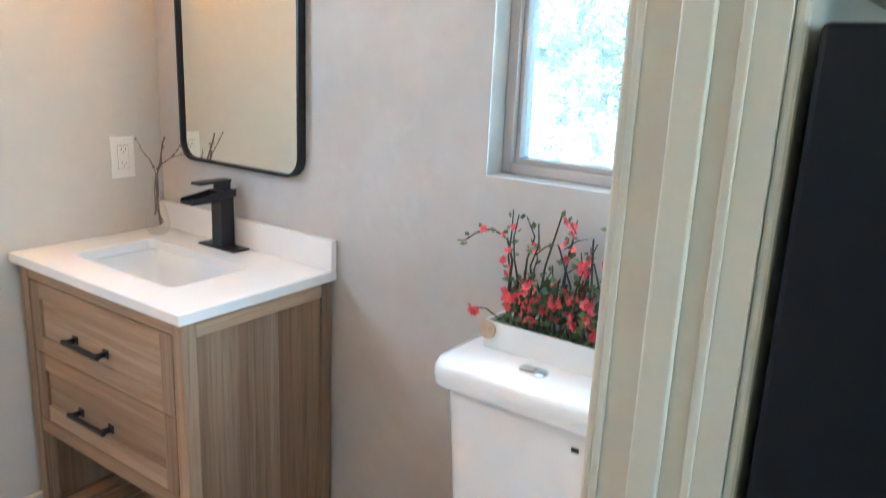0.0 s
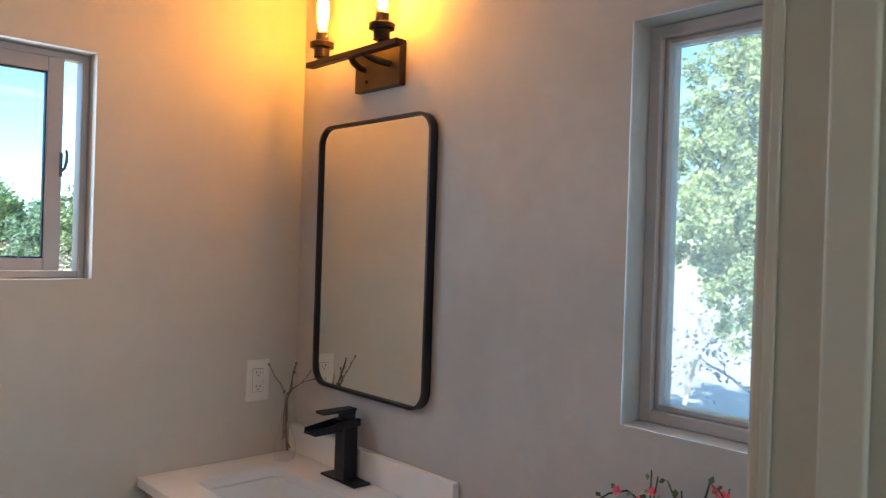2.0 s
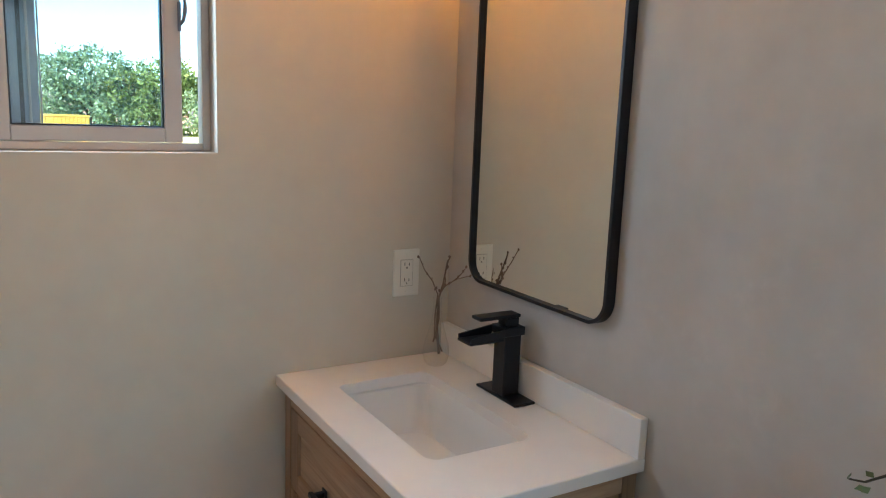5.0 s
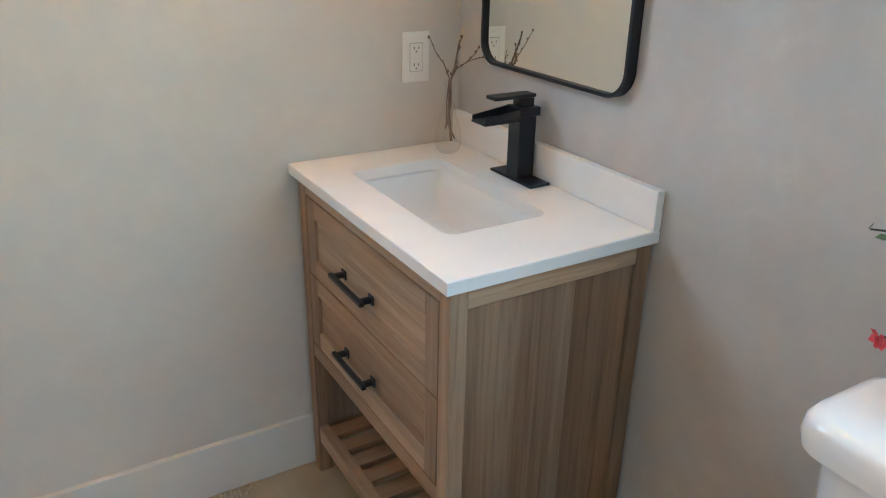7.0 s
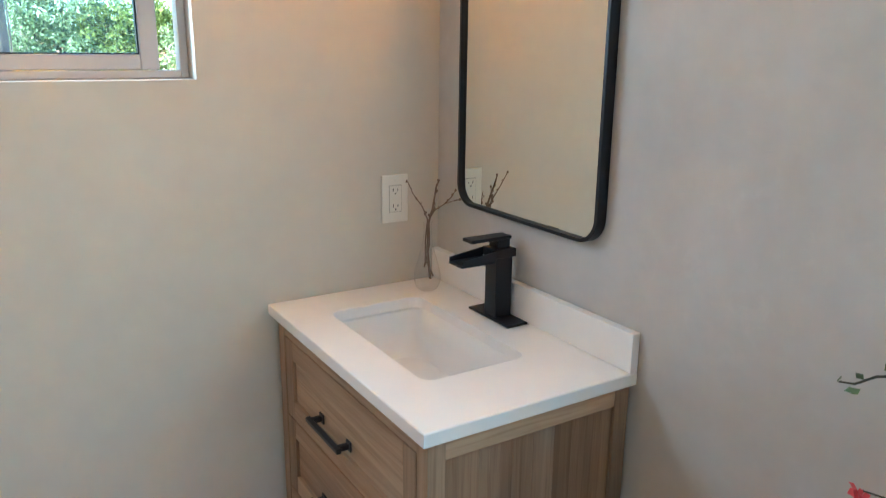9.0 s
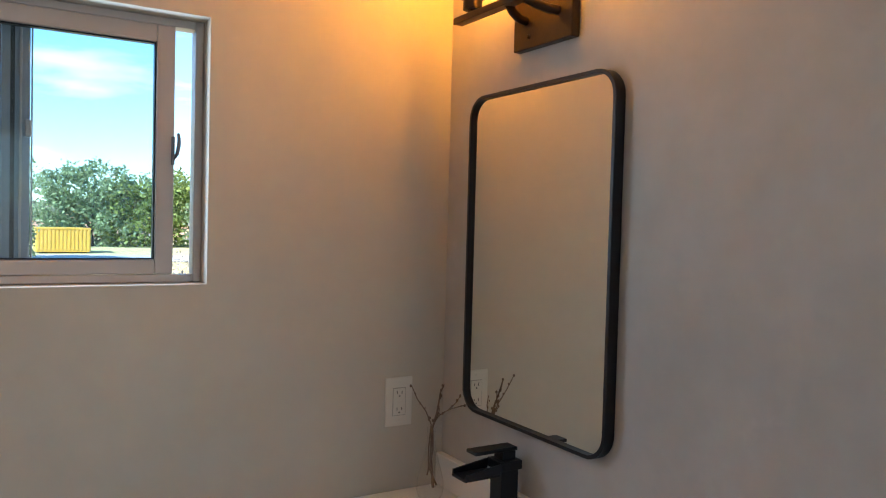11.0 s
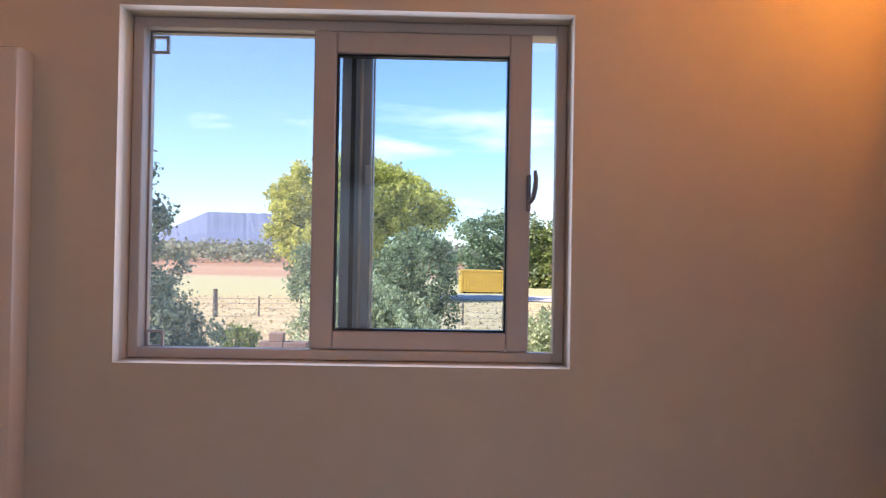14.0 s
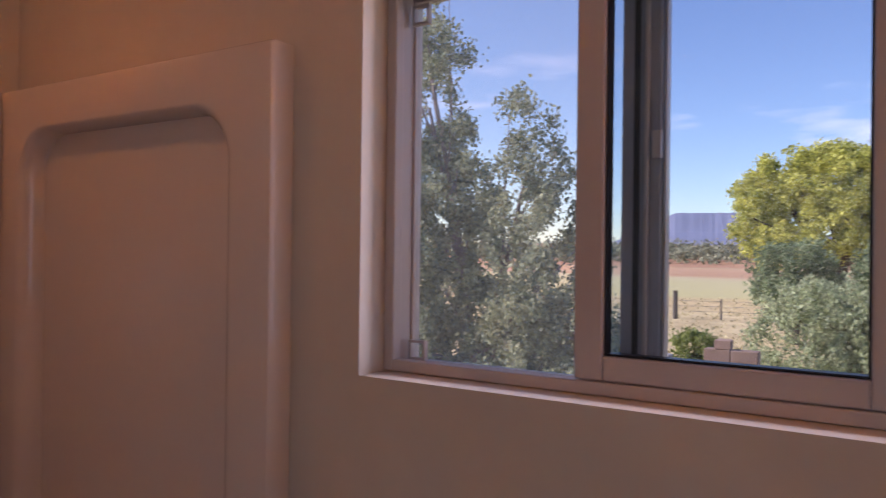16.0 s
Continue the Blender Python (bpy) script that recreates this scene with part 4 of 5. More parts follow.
# ---- hall: fridge, shelf, microwave ----
def fridge():
    f = thing("refrigerator", "tall black refrigerator standing against the hall wall", "fridge")
    X0, X1, Y0, Y1, Z1 = 1.931, 2.53, -0.716, -0.06, 1.473
    part("body", rounded_box(X0, X1, Y0, Y1, 0.03, Z1, 0.006, 2), M_fridge, f)
    for z0, z1 in ((0.05, 0.98), (0.99, Z1 - 0.004)):
        d = part("door", rounded_box(X1 + 0.004, X1 + 0.06, Y0, Y1, z0, z1, 0.01, 3), M_fridge, f)
        part("handle", rounded_box(X1 + 0.061, X1 + 0.085, Y0 + 0.03, Y0 + 0.05, (z0 + z1) / 2 - 0.12, (z0 + z1) / 2 + 0.12, 0.006, 2), M_fridge, d)
    for x in (X0 + 0.04, X1 - 0.04):
        for y in (Y0 + 0.04, Y1 - 0.04):
            part("foot", lathe(((0.018, 0.0), (0.018, 0.03)), (x, y, 0), 12, True), M_black, f)


fridge()


def hall_shelf():
    s = thing("wall_shelf", "thick pale painted wooden shelf on a wall cleat", "shelf")
    part("board", rounded_box(XH + 0.005, 2.37, -0.630, 0.05, 1.546, 1.580, 0.0015), M_shelf, s)
    part("cleat", rounded_box(XH + 0.001, XH + 0.016, -0.634, 0.05, 1.517, 1.5455, 0.001), M_shelf, s)
    for y in (-0.61, -0.02):
        part("bracket", rounded_box(XH + 0.0165, 2.20, y, y + 0.03, 1.518, 1.5455, 0.001), M_bracket, s, "dark grey-brown batten")


hall_shelf()


def microwave():
    m = thing("microwave", "black countertop microwave standing on the wall shelf", "microwave")
    X0, X1, Y0, Y1, Z0 = 1.958, 2.34, -0.590, -0.06, 1.595
    part("body", rounded_box(X0, X1, Y0, Y1, Z0, Z0 + 0.29, 0.008, 2), M_fridge, m)
    part("side_panel", rounded_box(X0 + 0.03, X1 - 0.03, Y0 - 0.004, Y0 + 0.001, Z0 + 0.03, Z0 + 0.26, 0.004, 2), M_fridge, m)
    for i in range(5):
        part("vent_slot", boxes((X0 + 0.08, X0 + 0.20, Y0 - 0.0052, Y0 - 0.0041, Z0 + 0.10 + 0.02 * i, Z0 + 0.106 + 0.02 * i)), M_chrome, m)
    d = part("door", rounded_box(X1 + 0.001, X1 + 0.022, Y0, Y1, Z0, Z0 + 0.29, 0.006, 2), M_fridge, m)
    part("handle", rounded_box(X1 + 0.0225, X1 + 0.045, Y0 + 0.02, Y0 + 0.038, Z0 + 0.04, Z0 + 0.25, 0.005, 2), M_fridge, d)
    for x in (X0 + 0.04, X1 - 0.04):
        for y in (Y0 + 0.04, Y1 - 0.04):
            part("foot", lathe(((0.014, 1.580), (0.014, Z0)), (x, y, 0), 12, True), M_black, m)


microwave()


# ---- outdoors ----
GZ = -0.6
EX, EY, EZ = 1.0, -0.8, 1.58        # a standing point at the west window, to lay out the view


def away(b, d):
    """A place d metres off in the direction b degrees south of due west."""
    return EX - d * math.cos(radians(b)), EY - d * math.sin(radians(b))


def rise(x, y):
    """Height of the land: level by the house, slowly rising to far hills in the west."""
    d = math.hypot(x - EX, y - EY)
    z = GZ + 0.25 * noise.noise(Vector((x, y, 0)) * 0.03) * min(1.0, max(0.0, d - 8) / 30)
    if d > 130:
        z += (d - 130) * 0.012 + 3 * noise.noise(Vector((x, y, 0)) * 0.004)
    return z


def ground_material():
    m = material("dry_grass_ground", (0.50, 0.37, 0.17), 0.95, 0, 0.22, 0.9, 0.3, 14, tint=(0.61, 0.49, 0.26))
    n, l = m.node_tree.nodes, m.node_tree.links
    b = n["Principled BSDF"]
    old = b.inputs["Base Color"].links[0].from_socket
    geo = n.new("ShaderNodeNewGeometry")
    sep = n.new("ShaderNodeSeparateXYZ")
    l.new(geo.outputs["Position"], sep.inputs[0])
    # ploughed red earth beyond the fence, in bands with green strips
    nz = n.new("ShaderNodeTexNoise")
    nz.inputs["Scale"].default_value, nz.inputs["Detail"].default_value = 0.09, 6
    mpp = n.new("ShaderNodeMapping")
    mpp.inputs["Scale"].default_value = (1, 0.25, 1)
    l.new(geo.outputs["Position"], mpp.inputs["Vector"])
    l.new(mpp.outputs["Vector"], nz.inputs["Vector"])
    # distance west, broken up by the noise, picks straw, olive and red earth strips
    run = n.new("ShaderNodeMapRange")
    run.inputs["From Min"].default_value, run.inputs["From Max"].default_value = -30, -190
    l.new(sep.outputs["X"], run.inputs["Value"])
    wob = n.new("ShaderNodeMath")
    wob.operation, wob.inputs[1].default_value, wob.inputs[2].default_value = "MULTIPLY_ADD", 0.55, -0.275
    l.new(nz.outputs["Fac"], wob.inputs[0])
    sumup = n.new("ShaderNodeMath")
    l.new(run.outputs["Result"], sumup.inputs[0])
    l.new(wob.outputs["Value"], sumup.inputs[1])
    band = n.new("ShaderNodeValToRGB")
    els = band.color_ramp.elements
    els[0].position, els[0].color = 0.0, (0.55, 0.40, 0.19, 1)
    els[1].position, els[1].color = 1.0, (0.42, 0.22, 0.11, 1)
    for at_, col in ((0.07, (0.47, 0.42, 0.18)), (0.17, (0.48, 0.42, 0.21)), (0.24, (0.50, 0.39, 0.20)), (0.30, (0.45, 0.24, 0.12)), (0.46, (0.50, 0.29, 0.15)), (0.55, (0.46, 0.36, 0.17)), (0.64, (0.42, 0.21, 0.10))):
        els.new(at_).color = (*col, 1)
    l.new(sumup.outputs["Value"], band.inputs["Fac"])
    far = n.new("ShaderNodeMapRange")
    far.inputs["From Min"].default_value, far.inputs["From Max"].default_value = -26, -40
    l.new(sep.outputs["X"], far.inputs["Value"])
    mix = n.new("ShaderNodeMixRGB")
    l.new(far.outputs["Result"], mix.inputs["Fac"])
    l.new(old, mix.inputs[1])
    l.new(band.outputs["Color"], mix.inputs[2])
    # pale bare sand north of the house
    sand = n.new("ShaderNodeMapRange")
    sand.inputs["From Min"].default_value, sand.inputs["From Max"].default_value = 1.0, 4.0
    l.new(sep.outputs["Y"], sand.inputs["Value"])
    mix2 = n.new("ShaderNodeMixRGB")
    mix2.inputs[2].default_value = (0.44, 0.385, 0.32, 1)
    near = n.new("ShaderNodeMapRange")
    near.inputs["From Min"].default_value, near.inputs["From Max"].default_value = -26, -18
    l.new(sep.outputs["X"], near.inputs["Value"])
    mul = n.new("ShaderNodeMath")
    mul.operation = "MULTIPLY"
    l.new(sand.outputs["Result"], mul.inputs[0])
    l.new(near.outputs["Result"], mul.inputs[1])
    l.new(mul.outputs["Value"], mix2.inputs["Fac"])
    l.new(mix.outputs["Color"], mix2.inputs[1])
    l.new(mix2.outputs["Color"], b.inputs["Base Color"])
    return m


def ground():
    bm = bmesh.new()
    radii = [0.0, 4, 8, 12, 17, 23, 30, 40, 55, 75, 100, 130, 180, 260, 400, 700, 1200, 2200, 4200]
    sides = 72
    c = bm.verts.new((EX, EY, GZ))
    prev = None
    for r in radii[1:]:
        cur = []
        for k in range(sides):
            a = k * math.tau / sides
            x, y = EX + r * math.cos(a), EY + r * math.sin(a)
            cur.append(bm.verts.new((x, y, rise(x, y))))
        for k in range(sides):
            if prev is None:
                bm.faces.new((c, cur[k], cur[(k + 1) % sides]))
            else:
                bm.faces.new((prev[k], cur[k], cur[(k + 1) % sides], prev[(k + 1) % sides]))
        prev = cur
    structure("ground", bm, ground_material(), "dry straw-coloured grassland with red earth fields", "ground", True)


ground()

# the haze of distance is put into the rock's blue-grey colour
M_mesa = material("hazed_mesa_rock", (0.17, 0.20, 0.275), 0.9, 0, 0.10, 0.012, 0.0, 0.05, stretch=(1, 1, 0.3))


def mesa():
    bm = bmesh.new()
    D = 2000.0
    n = 90
    rows = [[], [], [], []]
    for k in range(n + 1):
        b = 23.0 - (23.0 - 4.0) * k / n
        # profile: long slope, flat top between 16.2 and 11.2 degrees, slope down
        if b > 16.2:
            e = 3.0 - (b - 16.2) * 0.50
        elif b > 11.2:
            e = 3.0 + 0.04 * noise.noise(Vector((b * 2.0, 0, 0)))
        else:
            e = 3.0 - (11.2 - b) * 0.34
        e = max(0.8, e + 0.05 * noise.noise(Vector((b * 5.0, 3, 0))))
        h = EZ + D * math.tan(radians(e))
        for i, (q, dd) in enumerate(((1.0, 60), (0.80, 25 + 2 * noise.noise(Vector((b * 4, 1, 0)))), (0.5, -40 + 3 * noise.noise(Vector((b * 4, 2, 0)))), (0.0, -300))):
            x, y = away(b, D + dd)
            rows[i].append(bm.verts.new((x, y, h * q)))
    for a, c in zip(rows, rows[1:]):
        for k in range(n):
            bm.faces.new((a[k], a[k + 1], c[k + 1], c[k]))
    tagged(part("mesa", bm, M_mesa), "distant flat-topped mesa on the horizon, painted in hazy blue-grey", "mesa", "", "structure")


mesa()

M_bark = material("tree_bark", (0.10, 0.075, 0.055), 0.9, 0, 0.3, 10, 0.4, 60, stretch=(1, 1, 0.3))
M_greybark = material("grey_dead_wood", (0.26, 0.23, 0.21), 0.9, 0, 0.25, 12, 0.4, 80)


def leaf_material(name, colour, tint):
    m = material(name, colour, 0.7, 0, 0.25, 1.5, 0.0, 12, tint=tint)
    n, l = m.node_tree.nodes, m.node_tree.links
    b = n["Principled BSDF"]
    g = n.new("ShaderNodeNewGeometry")
    hs = [k for k in n if k.bl_idname == "ShaderNodeHueSaturation"][0]
    mr = n.new("ShaderNodeMapRange")
    mr.inputs["To Min"].default_value, mr.inputs["To Max"].default_value = 0.55, 1.45
    l.new(g.outputs["Random Per Island"], mr.inputs["Value"])
    l.new(mr.outputs["Result"], hs.inputs["Value"])
    tr = n.new("ShaderNodeBsdfTranslucent")
    l.new(hs.outputs["Color"], tr.inputs["Color"])
    mx = n.new("ShaderNodeMixShader")
    mx.inputs["Fac"].default_value = 0.42
    l.new(b.outputs["BSDF"], mx.inputs[1])
    l.new(tr.outputs["BSDF"], mx.inputs[2])
    l.new(mx.outputs["Shader"], n["Material Output"].inputs["Surface"])
    return m


M_cotton = leaf_material("cottonwood_leaves", (0.44, 0.49, 0.10), (0.72, 0.69, 0.17))
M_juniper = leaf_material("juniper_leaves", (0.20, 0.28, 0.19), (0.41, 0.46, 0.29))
M_bush = leaf_material("bush_leaves", (0.34, 0.42, 0.20), (0.56, 0.61, 0.34))
M_darkleaf = leaf_material("dark_tree_leaves", (0.18, 0.25, 0.12), (0.32, 0.40, 0.20))
# brighter juniper copy: sunlight on the north tree is put into its colour
M_paleg = leaf_material("sun_painted_juniper_leaves", (0.40, 0.47, 0.18), (0.62, 0.65, 0.32))
M_green = leaf_material("bright_tree_leaves", (0.17, 0.24, 0.06), (0.31, 0.36, 0.10))


def leaf_mesh(name, centres, sizes, seed, mat, long=1.6, up=0.3):
    """Many small leaf sprays: one folded diamond each."""
    rs = np.random.RandomState(seed)
    n = len(centres)
    d = rs.normal(size=(n, 3))
    d[:, 2] += up
    d /= np.linalg.norm(d, axis=1)[:, None]
    r = rs.normal(size=(n, 3))
    s = np.cross(d, r)
    s /= np.linalg.norm(s, axis=1)[:, None] + 1e-9
    c, k = np.asarray(centres), np.asarray(sizes)[:, None]
    nn = np.cross(d, s)
    v = np.stack([c - d * k * long / 2, c + s * k / 2 + nn * k * 0.15, c + d * k * long / 2, c - s * k / 2 + nn * k * 0.15], 1).reshape(-1, 3)
    me = bpy.data.meshes.new(name)
    me.from_pydata(v.tolist(), [], np.arange(4 * n).reshape(-1, 4).tolist())
    me.materials.append(mat)
    return me


def tree(name, label, base, blobs, mat, leaf, count, seed, trunk_r, bark=M_bark, shell=0.55, up=0.3, clump=None, category="tree", group="", limbs=True, tight=0.5, tall=1.0):
    """A trunk, limbs to each leaf mass and a crown of many small sprays. blobs: (dx, dy, z, rx, rz) from the base."""
    rng = random.Random(seed)
    rs = np.random.RandomState(seed)
    bx, by = base
    bz = rise(bx, by) - 0.05
    t = thing(name, label, category, group)
    top = max(blobs, key=lambda q: q[2])
    fork = Vector((bx, by, bz + 0.35 * (top[2])))
    part("trunk", tube(wiggle((bx, by, bz), fork, 4, trunk_r * 0.5, rng), [trunk_r, trunk_r * 0.9, trunk_r * 0.8, trunk_r * 0.75, trunk_r * 0.7], 9), bark, t, smooth=True)
    vol = np.array([q[3] ** 2 * q[4] for q in blobs])
    cs, ss = [], []
    for q, share in zip(blobs, vol / vol.sum()):
        c = Vector((bx + q[0], by + q[1], bz + q[2]))
        if limbs:
            L = part("limb", tube(wiggle(fork - Vector((0, 0, trunk_r)), c, 5, 0.06 * q[3] + 0.01, rng), [trunk_r * 0.6 * (1 - 0.75 * i / 5) for i in range(6)], 6), bark, t, smooth=True)
            for _ in range(3):
                p = c + Vector((rng.uniform(-1, 1) * q[3], rng.uniform(-1, 1) * q[3], rng.uniform(-0.3, 0.9) * q[4])) * 0.8
                part("twig", tube(wiggle(fork.lerp(c, rng.uniform(0.4, 0.9)), p, 4, 0.05 * q[3], rng), [trunk_r * 0.2, trunk_r * 0.16, trunk_r * 0.12, trunk_r * 0.08, trunk_r * 0.04], 5), bark, L)
        m = max(8, int(count * share))
        k = max(3, m // (clump or 40))
        # clump centres near the outside of the mass, uneven; sprays gather round them
        d = rs.normal(size=(k, 3))
        d /= np.linalg.norm(d, axis=1)[:, None]
        rad = shell + (1.0 - shell) * rs.rand(k)[:, None] ** 0.6
        cc = d * rad * np.array([q[3], q[3], q[4]]) * (0.85 + 0.25 * rs.rand(k)[:, None])
        which = rs.randint(0, k, m)
        spread = 0.9 * (q[3] ** 2 * q[4] / k) ** (1 / 3)
        pts = cc[which] + rs.normal(size=(m, 3)) * spread * tight * np.array([1, 1, tall])
        pts = pts + np.array(c)
        pts[:, 2] = np.maximum(pts[:, 2], bz + 0.08)
        cs.append(pts)
        ss.append(leaf * (0.6 + 0.8 * rs.rand(m)))
    crown = new("crown", leaf_mesh("crown", np.concatenate(cs), np.concatenate(ss), seed, mat, 1.7, up))
    crown.parent = t
    return t


# big yellow-green cottonwood
tree("cottonwood_tree", "broad yellow-green cottonwood tree turning for autumn", away(5.2, 36),
     [(0, 0, 5.3, 2.6, 1.6), (0, 2.4, 4.6, 1.9, 1.3), (0, -2.6, 4.9, 1.9, 1.5), (0.5, -3.3, 3.6, 1.3, 1.2), (0, 3.4, 4.0, 1.1, 0.9), (1.2, 0.3, 3.9, 1.8, 1.1), (0, -0.8, 6.2, 1.5, 0.8), (0, 1.2, 5.8, 1.4, 0.8), (0.8, -2.2, 2.7, 1.5, 1.1), (0.8, 1.6, 2.8, 1.5, 1.1), (0.6, -0.3, 2.9, 1.5, 0.9)], M_cotton, 0.095, 62000, 21, 0.34, clump=60, shell=0.40, tight=0.48)
# rounded dark junipers and pale bushes in the yard
tree("juniper_bush", "rounded dark green juniper bush in the yard", away(7.6, 21), [(0, 0, 1.55, 1.05, 1.15), (0.2, -0.5, 1.9, 0.6, 0.7)], M_darkleaf, 0.06, 10000, 22, 0.09, clump=50, category="bush")
tree("juniper_bush", "rounded dark green juniper bush in the yard", away(1.2, 20), [(0, 0, 1.7, 1.15, 1.35), (0.2, -0.5, 1.2, 0.8, 0.9), (-0.2, 0.2, 2.5, 0.7, 0.6), (0.1, 0.9, 0.9, 0.45, 0.5)], M_darkleaf, 0.06, 12500, 23, 0.09, clump=50, category="bush")
tree("bush", "pale green feathery bush beyond the window", away(5.3, 12), [(0, -0.3, 1.0, 0.85, 0.95), (0, 0.65, 0.8, 0.75, 0.8), (0.1, 0.2, 1.35, 0.6, 0.55)], M_bush, 0.036, 20000, 24, 0.05, up=1.3, clump=45, tight=0.42, category="bush")
tree("small_bush", "small bright green bush in dry grass", away(14.3, 17), [(0, 0, 0.30, 0.42, 0.42), (0, 0.2, 0.42, 0.28, 0.3)], M_green, 0.045, 1800, 25, 0.02, up=1.2, category="bush")
tree("roadside_tree", "dark green leafy tree beside the road", away(-5.9, 54), [(0, 0, 3.6, 2.6, 1.9), (0, 2.4, 3.1, 1.8, 1.5), (0, -1.8, 3.8, 1.9, 1.4), (0, 0.4, 1.3, 2.9, 1.3), (0, -2.6, 1.3, 2.0, 1.3)], M_darkleaf, 0.16, 9500, 26, 0.2)
tree("roadside_tree", "bright green leafy tree beside the road", away(-10.8, 54), [(0, 0, 3.1, 2.5, 2.1), (0, 2.2, 2.8, 1.8, 1.6), (0, -2.4, 2.8, 2.0, 1.6), (0, 1.2, 1.2, 2.6, 1.2), (0, -1.9, 1.2, 2.5, 1.2)], M_green, 0.16, 9500, 27, 0.2)
tree("roadside_tree", "dark green leafy tree beside the road", away(-17.5, 50), [(0, 0, 2.9, 2.6, 1.9), (0, 2.9, 2.5, 1.9, 1.5), (0, -2.8, 2.6, 2.0, 1.6), (0, 1.4, 1.1, 2.8, 1.2), (0, -2.2, 1.1, 2.5, 1.2)], M_darkleaf, 0.16, 9500, 28, 0.2)
tree("roadside_tree", "bright green leafy tree beside the road", away(-25.0, 50), [(0, 0, 3.0, 2.8, 2.0), (0, 3.2, 2.5, 2.0, 1.6), (0, -3.0, 2.7, 2.0, 1.6), (0, 1.4, 1.1, 2.8, 1.2), (0, -2.2, 1.1, 2.6, 1.2)], M_green, 0.16, 9500, 29, 0.2)
tree("roadside_tree", "dark green leafy tree beside the road", away(-33, 44), [(0, 0, 2.6, 2.4, 1.7), (0, 2.6, 2.2, 1.8, 1.4)], M_darkleaf, 0.15, 4500, 30, 0.2)
tree("pale_shrub", "pale grey-green shrub beside the drive", away(-9.6, 15), [(0, 0, 0.75, 0.55, 0.65), (0, -0.5, 0.6, 0.5, 0.5)], M_bush, 0.05, 3000, 31, 0.03, bark=M_greybark, up=1.2, category="bush")
tree("dead_shrub", "bare grey branching shrub by the road", away(-13.5, 24), [(0, 0, 1.1, 1.0, 0.9), (0, 1.0, 0.9, 0.9, 0.7), (0, -0.9, 1.0, 0.8, 0.8)], M_greybark, 0.05, 700, 32, 0.05, bark=M_greybark, category="shrub")
# ragged juniper close outside the window
tree("juniper_tree", "ragged grey-green juniper close to the window", away(28.2, 5.6),
     [(0.0, 0.1, 1.3, 0.75, 0.75), (0.15, -0.30, 2.3, 0.62, 0.80), (0.25, 0.60, 2.05, 0.45, 0.75), (0.25, 0.52, 2.85, 0.25, 0.50), (0.1, -0.40, 3.3, 0.40, 0.62), (0.15, -0.42, 3.95, 0.20, 0.45),
      (0.30, 0.80, 1.45, 0.48, 0.60), (0.42, 1.02, 1.75, 0.10, 0.38), (0.4, 0.95, 0.75, 0.36, 0.42), (0.0, -0.9, 1.6, 0.6, 0.9), (0.0, -0.1, 0.6, 0.8, 0.45)],
     M_juniper, 0.020, 140000, 33, 0.06, bark=M_greybark, shell=0.36, up=0.9, clump=120, tight=0.34, tall=1.3)
# tall cypress-like juniper outside the north window
nx, ny = 2.05 - 7.2 * math.sin(radians(24.6)), -1.3 + 7.2 * math.cos(radians(24.6))
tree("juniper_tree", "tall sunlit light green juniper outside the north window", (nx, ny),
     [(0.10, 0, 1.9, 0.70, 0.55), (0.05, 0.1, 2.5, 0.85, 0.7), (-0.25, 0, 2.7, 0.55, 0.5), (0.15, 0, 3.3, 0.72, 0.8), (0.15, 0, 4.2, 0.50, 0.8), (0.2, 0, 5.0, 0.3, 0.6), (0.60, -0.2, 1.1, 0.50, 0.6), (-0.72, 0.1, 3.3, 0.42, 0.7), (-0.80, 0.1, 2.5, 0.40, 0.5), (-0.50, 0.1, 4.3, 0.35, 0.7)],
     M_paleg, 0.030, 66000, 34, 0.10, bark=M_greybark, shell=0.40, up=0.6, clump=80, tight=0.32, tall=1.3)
tree("dead_shrub", "bare grey branching shrub behind the juniper", (nx - 1.9, ny + 4.0), [(0, 0, 0.7, 0.9, 0.5), (-1, 0.2, 0.6, 0.9, 0.45), (0.9, 0.2, 0.6, 0.8, 0.4)], M_greybark, 0.05, 600, 35, 0.05, bark=M_greybark, category="shrub")


def stake():
    x, y = 2.05 - 9.0 * math.sin(radians(30.6)), -1.3 + 9.0 * math.cos(radians(30.6))
    z = rise(x, y)
    tagged(part("garden_stake", tube([(x, y, z - 0.05), (x + 0.14, y, z + 0.30), (x + 0.28, y + 0.02, z + 0.95)], [0.03, 0.028, 0.024], 8), M_shelf), "leaning pale wooden stake in bare soil", "stake")


stake()

M_rock = material("grey_rock", (0.30, 0.29, 0.29), 0.9, 0, 0.2, 3, 0.6, 30)


def rock(x, y, r, seed, squash=0.6):
    bm = bmesh.new()
    bmesh.ops.create_icosphere(bm, subdivisions=3, radius=r)
    for v in bm.verts:
        q = v.co.normalized()
        v.co *= 1 + 0.35 * noise.noise(q * 1.6 + Vector((seed * 7.1, 0, 0))) + 0.12 * noise.noise(q * 5 + Vector((0, seed * 3.3, 0)))
        v.co.z *= squash
    ob = part("boulder", bm, M_rock, smooth=True)
    ob.location = (x, y, rise(x, y) + r * squash * 0.55)
    tagged(ob, "grey weathered boulder on sandy ground", "rock", "boulders by the north window")


for k, (b, d, r) in enumerate(((28.2, 6.4, 0.55), (31.5, 6.6, 0.28), (26.0, 6.0, 0.40), (33.2, 6.2, 0.22), (30.2, 5.7, 0.24))):
    rock(2.05 - d * math.sin(radians(b)), -1.3 + d * math.cos(radians(b)), r, k + 1)

